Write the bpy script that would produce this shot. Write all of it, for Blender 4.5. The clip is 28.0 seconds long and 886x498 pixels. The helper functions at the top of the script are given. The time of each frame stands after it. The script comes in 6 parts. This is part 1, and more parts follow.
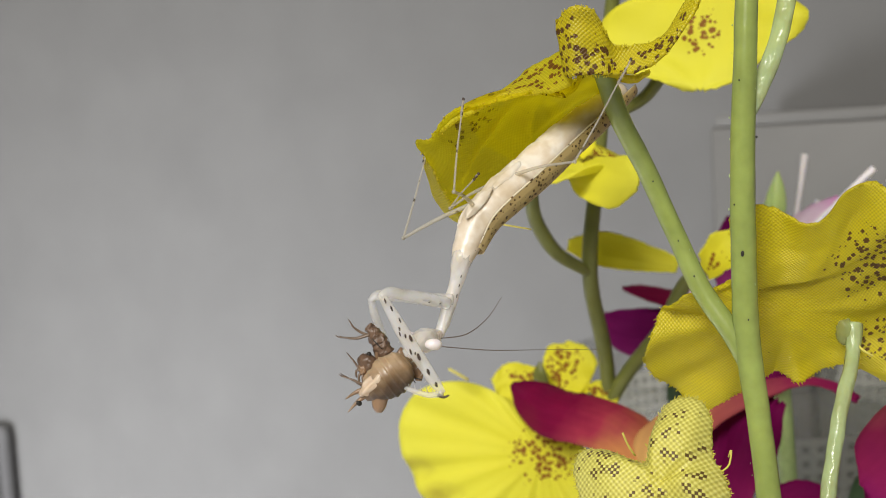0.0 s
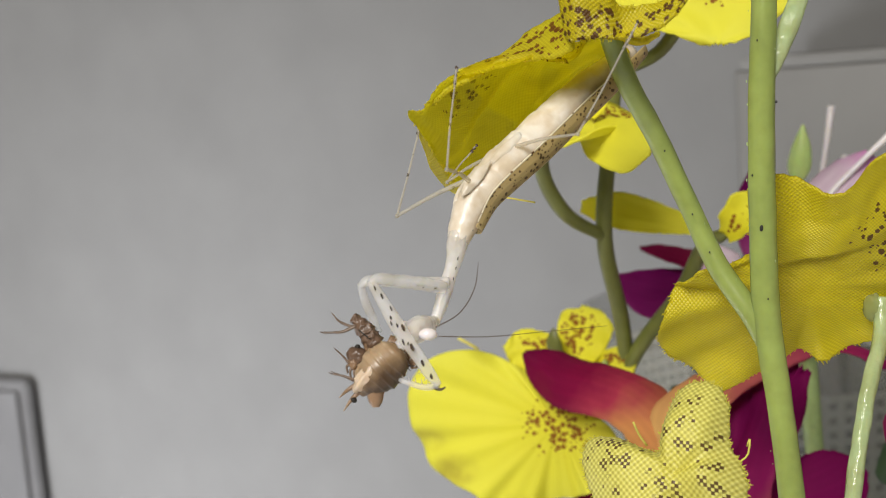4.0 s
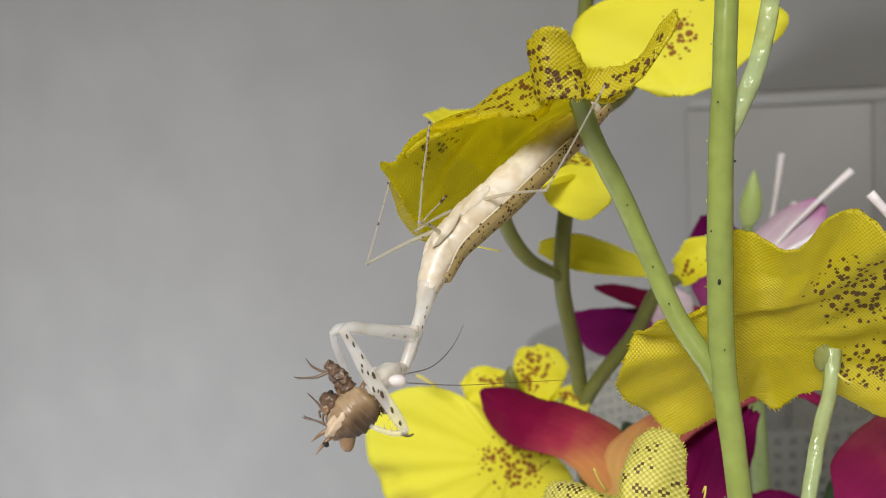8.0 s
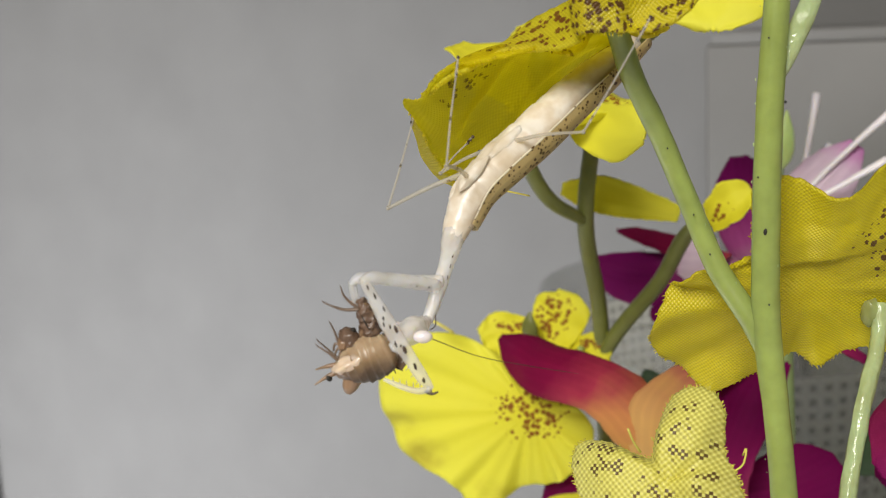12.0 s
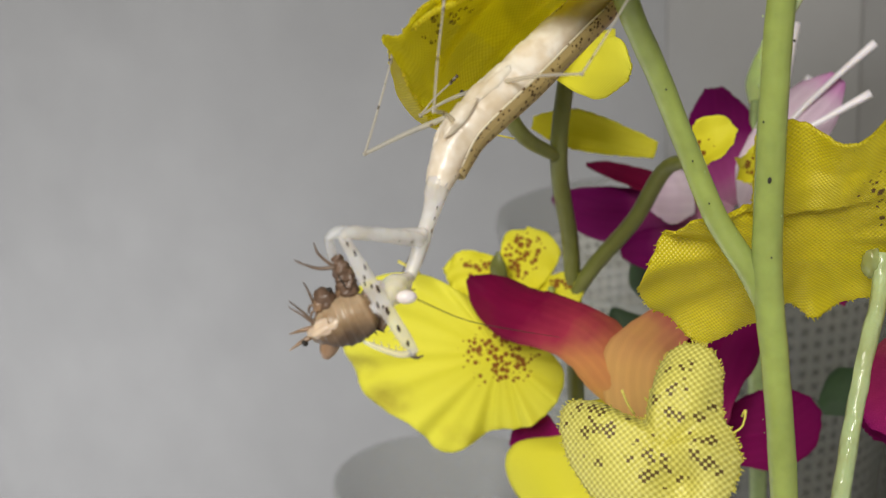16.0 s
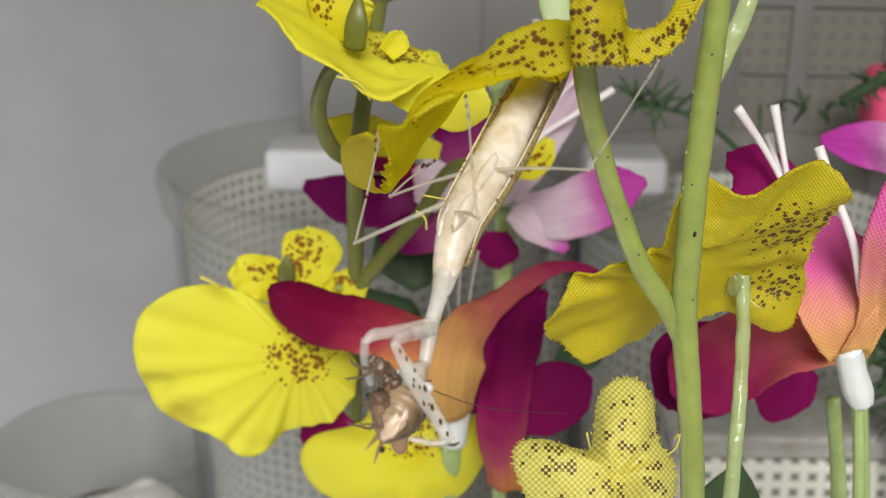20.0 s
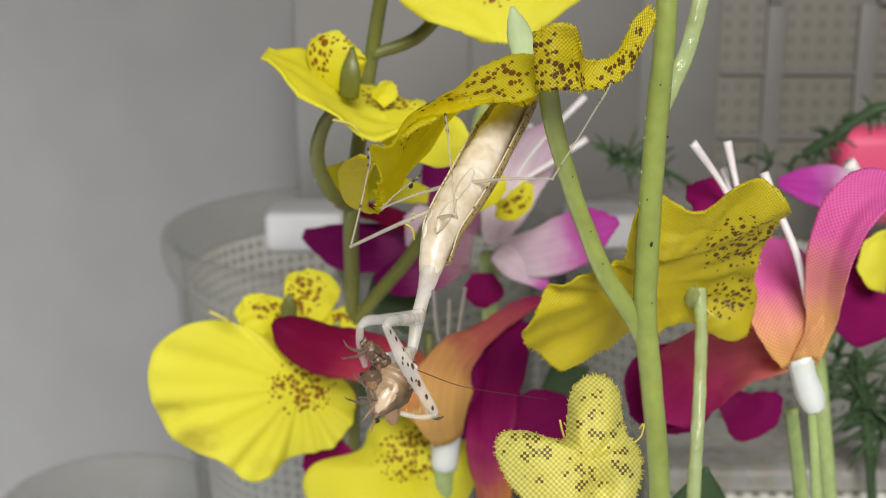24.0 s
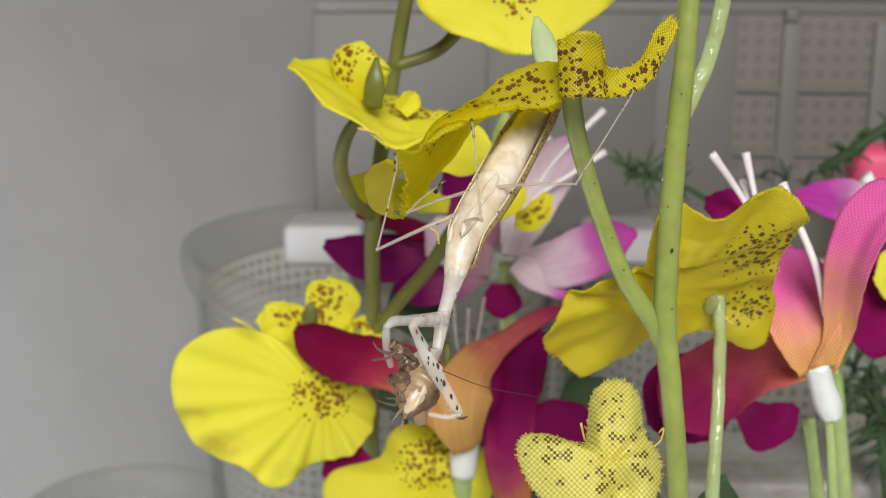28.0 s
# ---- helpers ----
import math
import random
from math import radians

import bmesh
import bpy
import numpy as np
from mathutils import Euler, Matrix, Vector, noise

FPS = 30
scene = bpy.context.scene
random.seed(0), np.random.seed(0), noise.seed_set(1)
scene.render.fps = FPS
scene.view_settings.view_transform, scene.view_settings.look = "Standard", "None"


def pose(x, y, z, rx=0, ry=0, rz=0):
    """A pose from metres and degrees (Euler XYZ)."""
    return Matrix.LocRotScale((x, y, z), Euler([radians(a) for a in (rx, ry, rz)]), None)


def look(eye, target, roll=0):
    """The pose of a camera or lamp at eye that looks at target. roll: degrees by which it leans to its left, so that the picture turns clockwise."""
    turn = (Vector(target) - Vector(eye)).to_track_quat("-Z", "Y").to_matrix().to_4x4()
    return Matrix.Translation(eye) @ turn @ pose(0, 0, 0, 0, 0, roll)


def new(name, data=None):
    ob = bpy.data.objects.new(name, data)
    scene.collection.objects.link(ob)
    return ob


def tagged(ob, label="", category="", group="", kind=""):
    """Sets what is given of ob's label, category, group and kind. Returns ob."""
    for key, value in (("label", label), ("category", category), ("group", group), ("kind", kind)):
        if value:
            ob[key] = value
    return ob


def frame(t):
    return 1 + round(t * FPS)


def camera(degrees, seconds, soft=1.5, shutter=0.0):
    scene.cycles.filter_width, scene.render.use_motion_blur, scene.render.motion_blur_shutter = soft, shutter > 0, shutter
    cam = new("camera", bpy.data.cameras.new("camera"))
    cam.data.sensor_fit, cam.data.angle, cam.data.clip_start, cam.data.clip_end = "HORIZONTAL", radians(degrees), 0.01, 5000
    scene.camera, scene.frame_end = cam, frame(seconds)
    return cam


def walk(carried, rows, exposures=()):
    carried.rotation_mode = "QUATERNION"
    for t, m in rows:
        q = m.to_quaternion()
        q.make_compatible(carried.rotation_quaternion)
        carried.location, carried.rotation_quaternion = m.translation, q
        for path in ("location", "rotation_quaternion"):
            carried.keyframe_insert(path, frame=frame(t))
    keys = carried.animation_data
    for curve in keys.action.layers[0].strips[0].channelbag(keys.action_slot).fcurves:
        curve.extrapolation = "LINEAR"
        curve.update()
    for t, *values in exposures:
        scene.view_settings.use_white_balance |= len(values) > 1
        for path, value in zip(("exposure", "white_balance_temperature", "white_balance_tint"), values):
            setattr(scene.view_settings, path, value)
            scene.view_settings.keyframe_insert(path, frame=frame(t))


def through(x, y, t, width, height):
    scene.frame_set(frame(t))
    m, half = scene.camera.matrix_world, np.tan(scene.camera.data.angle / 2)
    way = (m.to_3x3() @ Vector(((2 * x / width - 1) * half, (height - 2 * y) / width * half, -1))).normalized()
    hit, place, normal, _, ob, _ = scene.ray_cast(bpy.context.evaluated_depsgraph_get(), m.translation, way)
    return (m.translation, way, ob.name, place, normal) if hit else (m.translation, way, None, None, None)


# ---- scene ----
cam = camera(38.6, 28.0, soft=1.0)
cam.data.dof.use_dof = True
cam.data.dof.focus_distance = 0.129
cam.data.dof.aperture_fstop = 48.0

# Eye in decimetres, then yaw, pitch and roll in degrees.
PATH = [
    (0, 0.5560, -1.4216, -0.1264, 26.46, -5.56, -3.40),
    (0.5, 0.5542, -1.4047, -0.1198, 26.69, -6.19, -3.42),
    (1, 0.5440, -1.3663, -0.1171, 26.68, -7.11, -3.60),
    (1.5, 0.5445, -1.3484, -0.1094, 26.83, -7.53, -3.87),
    (2, 0.5483, -1.3446, -0.1001, 26.99, -7.60, -4.13),
    (2.5, 0.5444, -1.3446, -0.0989, 27.23, -7.66, -4.15),
    (3, 0.5428, -1.3375, -0.0991, 27.54, -8.06, -4.33),
    (3.5, 0.5458, -1.3248, -0.1005, 27.92, -8.27, -4.56),
    (5.5, 0.5365, -1.3277, -0.0898, 26.98, -7.98, -3.39),
    (6, 0.5408, -1.3223, -0.0887, 26.19, -8.09, -3.31),
    (6.5, 0.5361, -1.3281, -0.0808, 25.41, -8.02, -3.02),
    (7, 0.5402, -1.3464, -0.0718, 25.00, -7.65, -2.88),
    (7.5, 0.5397, -1.3566, -0.0680, 25.13, -7.39, -2.95),
    (8, 0.5386, -1.3611, -0.0657, 25.33, -7.44, -3.10),
    (8.5, 0.5418, -1.3554, -0.0657, 25.24, -7.62, -3.02),
    (9, 0.5303, -1.3646, -0.0672, 25.23, -7.57, -2.86),
    (9.5, 0.5308, -1.3567, -0.0696, 25.40, -7.90, -2.77),
    (10, 0.5171, -1.3394, -0.0702, 25.34, -8.79, -2.59),
    (10.5, 0.4972, -1.2962, -0.0755, 25.50, -10.04, -2.64),
    (11, 0.4876, -1.2913, -0.0713, 25.77, -10.52, -2.74),
    (11.5, 0.4844, -1.2901, -0.0697, 25.70, -10.52, -2.67),
    (12, 0.4851, -1.2940, -0.0668, 25.70, -10.37, -2.57),
    (12.5, 0.4859, -1.3045, -0.0629, 25.70, -10.11, -2.78),
    (14.5, 0.4975, -1.3165, -0.0588, 25.80, -9.57, -2.80),
    (15, 0.4905, -1.3093, -0.0590, 25.45, -10.25, -2.69),
    (15.5, 0.4635, -1.2632, -0.0666, 24.51, -12.00, -2.16),
    (16, 0.4144, -1.2255, -0.0546, 23.13, -14.18, -2.04),
    (16.5, 0.3460, -1.1965, 0.0052, 21.24, -16.32, -1.99),
    (17, 0.3051, -1.1435, 0.0112, 19.30, -18.10, -1.99),
    (17.5, 0.2456, -1.1504, 0.0168, 17.20, -18.84, -2.64),
    (18, 0.2328, -1.1323, 0.0231, 15.57, -19.14, -2.61),
    (18.5, 0.1037, -1.1738, 0.0387, 10.77, -19.59, -1.55),
    (19, 0.0820, -1.1945, 0.0680, 5.45, -20.22, -0.82),
    (19.5, 0.0220, -1.2563, 0.0869, 1.84, -20.08, 0.31),
    (20, 0.0008, -1.3047, 0.1200, -0.24, -19.37, 1.04),
    (20.5, -0.0318, -1.3531, 0.1262, -0.18, -19.13, 0.81),
    (22.5, 0.0000, -1.4432, 0.0984, 0.12, -16.14, 0.10),
    (23, -0.0028, -1.4719, 0.1053, -0.23, -15.57, 0.05),
    (23.5, 0.0103, -1.4848, 0.1008, -0.50, -15.36, 0.05),
    (24, 0.0110, -1.4857, 0.0925, -0.41, -15.33, 0.10),
    (24.5, 0.0105, -1.4867, 0.0941, -0.16, -15.24, -0.03),
    (25, -0.0000, -1.5000, 0.1000, -0.00, -15.00, 0.00),
    (25.5, -0.0028, -1.5079, 0.0970, -0.00, -14.83, 0.10),
    (26, -0.0114, -1.5179, 0.0974, -0.02, -14.73, 0.33),
    (26.5, -0.0103, -1.5090, 0.0940, 0.21, -14.76, 0.28),
    (27, -0.0068, -1.5088, 0.0927, 0.21, -14.69, 0.26),
    (27.5, -0.0034, -1.5208, 0.0936, -0.04, -14.64, 0.25),
    (28, -0.0018, -1.5132, 0.0824, 0.17, -14.43, 0.34),
]


def cam_pose(x, y, z, yaw, pitch, roll):
    turn = Matrix.Rotation(radians(yaw), 4, "Z") @ Matrix.Rotation(radians(90 + pitch), 4, "X") @ Matrix.Rotation(radians(roll), 4, "Z")
    return Matrix.Translation((0.1 * x, 0.1 * y, 0.1 * (z + LIFT))) @ turn


LIFT = 3.0  # height of the plan's origin over the table top, in decimetres
walk(cam, [(t, cam_pose(*p)) for t, *p in PATH], [(0, -0.10), (15, -0.10), (16.5, -0.18), (18, -0.18), (20, -0.09), (28, -0.09)])

# ---- world and light ----
world = bpy.data.worlds.new("world")
scene.world = world
world.use_nodes = True
world.node_tree.nodes["Background"].inputs[0].default_value = (0.8, 0.85, 0.9, 1)
world.node_tree.nodes["Background"].inputs[1].default_value = 0.15


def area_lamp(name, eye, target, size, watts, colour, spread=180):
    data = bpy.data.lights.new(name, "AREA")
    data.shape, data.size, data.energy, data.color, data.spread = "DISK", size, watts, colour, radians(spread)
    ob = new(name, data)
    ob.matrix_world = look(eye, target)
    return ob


area_lamp("ceiling_lamp_light", (0.10, -1.25, 1.12), (0.0, 0.05, 0.25), 0.72, 30.5, (1.0, 0.965, 0.91))
# The second one is an unseen lamp, added to brighten the wall's lower left.
area_lamp("wall_fill_light", (-0.34, -0.24, 0.10), (-0.345, 0.30, 0.07), 0.16, 1.86, (0.92, 0.94, 1.0), 98)

# ---- materials ----


def material(name):
    m = bpy.data.materials.new(name)
    m.use_nodes = True
    t = m.node_tree
    return m, t, t.nodes["Principled BSDF"], t.nodes["Material Output"]


def node(t, kind, inputs=(), **props):
    n = t.nodes.new(kind)
    if "op" in props:
        n.operation = props.pop("op")
    if "blend" in props:
        n.blend_type = props.pop("blend")
    for key, value in dict(inputs).items():
        if isinstance(value, bpy.types.NodeSocket):
            t.links.new(value, n.inputs[key])
        else:
            n.inputs[key].default_value = value
    return n


def mix(t, factor, a, b, blend="MIX"):
    n = t.nodes.new("ShaderNodeMix")
    n.data_type, n.blend_type = "RGBA", blend
    for key, value in ((0, factor), (6, a), (7, b)):
        if isinstance(value, bpy.types.NodeSocket):
            t.links.new(value, n.inputs[key])
        else:
            n.inputs[key].default_value = value
    return n.outputs[2]


def ramp(t, fac, stops):
    n = t.nodes.new("ShaderNodeValToRGB")
    while len(n.color_ramp.elements) < len(stops):
        n.color_ramp.elements.new(0.5)
    for e, (p, c) in zip(n.color_ramp.elements, stops):
        e.position, e.color = p, (*c, 1)
    t.links.new(fac, n.inputs[0])
    return n.outputs[0]


def math_node(t, op, a, b=0.0, clamp=False):
    n = node(t, "ShaderNodeMath", {0: a, 1: b}, op=op)
    n.use_clamp = clamp
    return n.outputs[0]


def noise_fac(t, scale, detail=3, coords="Object", rough=0.5):
    tc = node(t, "ShaderNodeTexCoord")
    n = node(t, "ShaderNodeTexNoise", {"Vector": tc.outputs[coords], "Scale": scale, "Detail": detail, "Roughness": rough})
    return n.outputs[0]


def attribute(t, name):
    n = t.nodes.new("ShaderNodeAttribute")
    n.attribute_name = name
    return n.outputs["Fac"]


def plain(name, colour, rough=0.5, metal=0.0, vary=0.15, scale=400, bump=0.1, spec=0.5, sss=0.0, alpha=1.0, trans=0.0):
    m, t, p, out = material(name)
    dark = tuple(c * (1 - vary) for c in colour)
    light = tuple(min(1, c * (1 + vary)) for c in colour)
    a = noise_fac(t, scale, 4)
    b = noise_fac(t, scale * 0.13, 2)
    f = math_node(t, "ADD", math_node(t, "MULTIPLY", a, 0.5), math_node(t, "MULTIPLY", b, 0.5))
    t.links.new(ramp(t, f, [(0.3, dark), (0.7, light)]), p.inputs["Base Color"])
    p.inputs["Roughness"].default_value = rough
    p.inputs["Metallic"].default_value = metal
    p.inputs["Specular IOR Level"].default_value = spec
    p.inputs["Subsurface Weight"].default_value = sss
    p.inputs["Subsurface Radius"].default_value = (0.002, 0.0016, 0.001)
    p.inputs["Subsurface Scale"].default_value = 1.0
    p.inputs["Alpha"].default_value = alpha
    p.inputs["Transmission Weight"].default_value = trans
    if bump:
        bn = node(t, "ShaderNodeBump", {"Height": a, "Strength": bump, "Distance": 0.0003})
        t.links.new(bn.outputs[0], p.inputs["Normal"])
    return m


def glassy(name, colour, clear, rough=0.19):
    """A see-through skin: part of the light passes straight on."""
    m, t, p, out = material(name)
    n = noise_fac(t, 900, 3)
    n2 = noise_fac(t, 420, 2)
    f = ramp(t, n2, [(0.35, (0, 0, 0)), (0.65, (1, 1, 1))])
    t.links.new(mix(t, f, (*colour, 1), (colour[0] * 0.90, colour[1] * 0.84, colour[2] * 0.76, 1)), p.inputs["Base Color"])
    bn = node(t, "ShaderNodeBump", {"Height": math_node(t, "ADD", n2, math_node(t, "MULTIPLY", n, 0.4)), "Strength": 0.7, "Distance": 0.0008})
    t.links.new(bn.outputs[0], p.inputs["Normal"])
    p.inputs["Roughness"].default_value = rough
    p.inputs["Subsurface Weight"].default_value = 0.4
    p.inputs["Subsurface Radius"].default_value = (0.002, 0.0016, 0.001)
    p.inputs["Subsurface Scale"].default_value = 1.0
    g = node(t, "ShaderNodeBsdfTransparent", {"Color": (*[c ** 0.25 for c in colour], 1)})
    t.links.new(node(t, "ShaderNodeMixShader", {0: clear, 1: p.outputs[0], 2: g.outputs[0]}).outputs[0], out.inputs[0])
    return m


def weave_height(t, pitch):
    """Plain weave of a fabric over the UV map, which is in metres."""
    uv = node(t, "ShaderNodeUVMap")
    s = node(t, "ShaderNodeSeparateXYZ", {0: uv.outputs[0]})
    k = math.pi / pitch
    a = math_node(t, "SINE", math_node(t, "MULTIPLY", s.outputs[0], k))
    b = math_node(t, "SINE", math_node(t, "MULTIPLY", s.outputs[1], k))
    return math_node(t, "ADD", math_node(t, "MULTIPLY", math_node(t, "MULTIPLY", a, b), 0.5), 0.5), uv.outputs[0]


def fabric(name, colours, spot=None, pitch=0.00021, through=0.4, relief=0.9, dots=1100, gap=0.35, stain=0.0, square=0.16, shade=(0.6, 0.5, 0.5), gloss=0.3, dot_size=0.52, threads=1.0, rough=0.62, vein=0.0, holes=False, weave_gaps=0.0):
    """Woven petal cloth: colours along the petal (attribute grad), printed dots where the attribute spot is high, light through the cloth."""
    m, t, p, out = material(name)
    h, uv = weave_height(t, pitch)
    g = attribute(t, "grad")
    n1 = noise_fac(t, 180, 3)
    g = math_node(t, "ADD", g, math_node(t, "MULTIPLY", math_node(t, "SUBTRACT", n1, 0.5), 0.22))
    col = ramp(t, g, colours)
    blotch = noise_fac(t, 90, 2)
    col = mix(t, math_node(t, "MULTIPLY", blotch, 0.35), col, (*[c * 0.8 for c in colours[-1][1]], 1))
    # Shade between the threads and brightness on their tops, put into the colour.
    col = mix(t, gap, col, mix(t, h, (*shade, 1), (1.2, 1.2, 1.3, 1)), "MULTIPLY")
    if stain:
        st = math_node(t, "MULTIPLY", math_node(t, "MULTIPLY", math_node(t, "SUBTRACT", noise_fac(t, 160, 3), 0.36), attribute(t, "blot")), 5.0, True)
        col = mix(t, math_node(t, "MULTIPLY", st, stain), col, (0.36, 0.24, 0.02, 1))
    if spot:
        # printed dots, made of whole threads
        step = pitch * threads
        snapped = node(t, "ShaderNodeVectorMath", {0: uv, 1: (step, step, 1.0)}, op="SNAP")
        v = node(t, "ShaderNodeTexVoronoi", {"Vector": snapped.outputs[0], "Scale": dots, "Randomness": 0.85})
        s = attribute(t, "spot")
        r = math_node(t, "MULTIPLY", math_node(t, "MINIMUM", s, 0.85), dot_size)
        r = math_node(t, "SUBTRACT", r, math_node(t, "MULTIPLY", math_node(t, "SUBTRACT", node(t, "ShaderNodeSeparateColor", {0: v.outputs["Color"]}).outputs[0], 0.35), 0.30))
        d = math_node(t, "SUBTRACT", r, v.outputs["Distance"])
        d = math_node(t, "ADD", d, math_node(t, "MULTIPLY", math_node(t, "SUBTRACT", h, 0.5), -square))
        dot = math_node(t, "MULTIPLY", d, 14.0, True)
        if holes:
            dot = math_node(t, "MULTIPLY", dot, math_node(t, "MULTIPLY", math_node(t, "SUBTRACT", 0.62, h), 7.0, True))
        col = mix(t, math_node(t, "MULTIPLY", dot, 0.93), col, (*spot, 1))
    t.links.new(col, p.inputs["Base Color"])
    p.inputs["Roughness"].default_value = rough
    p.inputs["Specular IOR Level"].default_value = gloss
    if vein:
        # fine ribs pressed along the petal
        across = node(t, "ShaderNodeSeparateXYZ", {0: uv})
        rib = math_node(t, "SINE", math_node(t, "ADD", math_node(t, "MULTIPLY", across.outputs[1], vein), math_node(t, "MULTIPLY", n1, 3.0)))
        h = math_node(t, "ADD", h, math_node(t, "MULTIPLY", rib, 0.35))
        streak = math_node(t, "MULTIPLY", math_node(t, "ADD", rib, 0.2, True), noise_fac(t, 420, 2))
        col = mix(t, math_node(t, "MULTIPLY", streak, 0.07), col, mix(t, 1.0, col, (2.2, 2.6, 2.2, 1), "MULTIPLY"))
        t.links.new(col, p.inputs["Base Color"])
    bn = node(t, "ShaderNodeBump", {"Height": h, "Strength": relief, "Distance": 0.00008})
    t.links.new(bn.outputs[0], p.inputs["Normal"])
    tr = node(t, "ShaderNodeBsdfTranslucent", {"Color": col, "Normal": bn.outputs[0]})
    mx = node(t, "ShaderNodeMixShader", {0: through, 1: p.outputs[0], 2: tr.outputs[0]})
    if weave_gaps:
        # light that slips through between the threads
        gaps = node(t, "ShaderNodeBsdfTransparent", {"Color": (1.0, 0.95, 0.30, 1)})
        mx = node(t, "ShaderNodeMixShader", {0: weave_gaps, 1: mx.outputs[0], 2: gaps.outputs[0]})
    t.links.new(mx.outputs[0], out.inputs[0])
    return m


BROWN = (0.15, 0.035, 0.008)
DARKBROWN = (0.10, 0.045, 0.012)
YELLOW = fabric("yellow_cloth", [(0.0, (0.80, 0.70, 0.010)), (1.0, (0.86, 0.78, 0.022))], BROWN, through=0.55, dots=1050, gap=0.45, relief=1.0, square=0.10, gloss=0.75, rough=0.48, shade=(0.66, 0.60, 0.20), dot_size=0.52, threads=0.5)
YELLOW_LIP = fabric("yellow_cloth_thin", [(0.0, (0.92, 0.83, 0.014)), (1.0, (0.95, 0.89, 0.030))], BROWN, through=0.80, dots=1400, gap=0.30, relief=0.7, square=0.10, gloss=0.5, weave_gaps=0.36, shade=(0.78, 0.72, 0.35), dot_size=0.60, threads=0.5)
YELLOW_FINE = fabric("yellow_cloth_fine_dots", [(0.0, (0.82, 0.75, 0.02)), (1.0, (0.88, 0.83, 0.04))], (0.20, 0.035, 0.012), weave_gaps=0.2, through=0.60, dots=1300, gap=0.55, relief=0.9, square=0.12, gloss=0.6, rough=0.5, shade=(0.76, 0.70, 0.35), dot_size=0.60, threads=0.5)
YELLOW_FRONT = fabric("yellow_cloth_coarse", [(0.0, (0.80, 0.74, 0.09)), (1.0, (0.88, 0.85, 0.24))], DARKBROWN, pitch=0.00031, through=0.25, relief=1.0, dots=820, gap=0.75, square=0.0, holes=True, gloss=0.7, rough=0.5, shade=(0.50, 0.44, 0.10), dot_size=0.60, threads=1.0)
YELLOW_FAR = fabric("yellow_cloth_lip", [(0.0, (0.88, 0.82, 0.02)), (1.0, (0.93, 0.91, 0.09))], (0.27, 0.070, 0.010), through=0.38, relief=0.3, dots=1250, gap=0.2, stain=0.45, square=0.05, dot_size=0.66, threads=0.5)
YELLOW_BACK = fabric("yellow_cloth_dense_dots", [(0.0, (0.77, 0.65, 0.007)), (1.0, (0.87, 0.78, 0.016))], (0.10, 0.022, 0.004), through=0.45, dots=1450, gap=0.45, relief=1.0, square=0.10, gloss=0.75, rough=0.42, shade=(0.58, 0.52, 0.12), dot_size=0.60, threads=0.5)
LILY_DARK = fabric("lily_cloth_dark", [(0.0, (0.88, 0.50, 0.12)), (0.22, (0.84, 0.36, 0.13)), (0.38, (0.58, 0.06, 0.11)), (0.54, (0.29, 0.007, 0.060)), (1.0, (0.16, 0.002, 0.042))], None, through=0.32, relief=0.5, gap=0.1, gloss=0.10, rough=0.6, vein=5200)
LILY_ARCH = fabric("lily_cloth_orange", [(0.0, (0.92, 0.64, 0.18)), (0.28, (0.92, 0.54, 0.18)), (0.42, (0.78, 0.22, 0.18)), (0.7, (0.44, 0.03, 0.12)), (1.0, (0.30, 0.01, 0.13))], None, through=0.35, relief=0.5, gap=0.1, gloss=0.10, rough=0.6, vein=4600)
LILY_PURPLE = fabric("lily_cloth_purple", [(0.0, (0.72, 0.48, 0.56)), (0.30, (0.50, 0.10, 0.32)), (0.55, (0.24, 0.006, 0.14)), (1.0, (0.16, 0.002, 0.09))], None, through=0.30, relief=0.5, gap=0.1, gloss=0.10, rough=0.6, vein=4600)
LILY_DEEP = fabric("lily_cloth_deep", [(0.0, (0.52, 0.08, 0.24)), (0.5, (0.34, 0.010, 0.14)), (1.0, (0.24, 0.004, 0.105))], None, through=0.36, relief=0.5, gap=0.1, gloss=0.10, rough=0.6, vein=5000)
LILY_MAG = fabric("lily_cloth_magenta", [(0.0, (0.78, 0.36, 0.08)), (0.18, (0.60, 0.12, 0.18)), (0.36, (0.38, 0.016, 0.15)), (0.7, (0.20, 0.003, 0.085)), (1.0, (0.28, 0.006, 0.12))], None, through=0.36, relief=0.5, gap=0.1, gloss=0.10, rough=0.6, vein=5000)
LILY_LIGHT = fabric("lily_cloth_light", [(0.0, (0.90, 0.86, 0.87)), (0.42, (0.86, 0.72, 0.82)), (0.58, (0.70, 0.20, 0.58)), (0.70, (0.58, 0.06, 0.46)), (1.0, (0.50, 0.03, 0.38))], None, through=0.3, relief=0.6, gap=0.1, gloss=0.4, rough=0.5, vein=4200)
LILY_PINK = fabric("lily_cloth_pink", [(0.0, (0.92, 0.60, 0.10)), (0.2, (0.92, 0.52, 0.13)), (0.36, (0.90, 0.34, 0.28)), (0.52, (0.87, 0.15, 0.45)), (1.0, (0.80, 0.14, 0.51))], None, through=0.25, relief=0.8, pitch=0.00028, gap=0.6, gloss=0.35, vein=2600)
STEM = plain("stem_plastic", (0.275, 0.338, 0.090), 0.26, vary=0.18, scale=500, bump=0.25, sss=0.5)
STEM_DARK = plain("stem_plastic_olive", (0.140, 0.152, 0.032), 0.42, vary=0.2, scale=500, bump=0.2, sss=0.2)
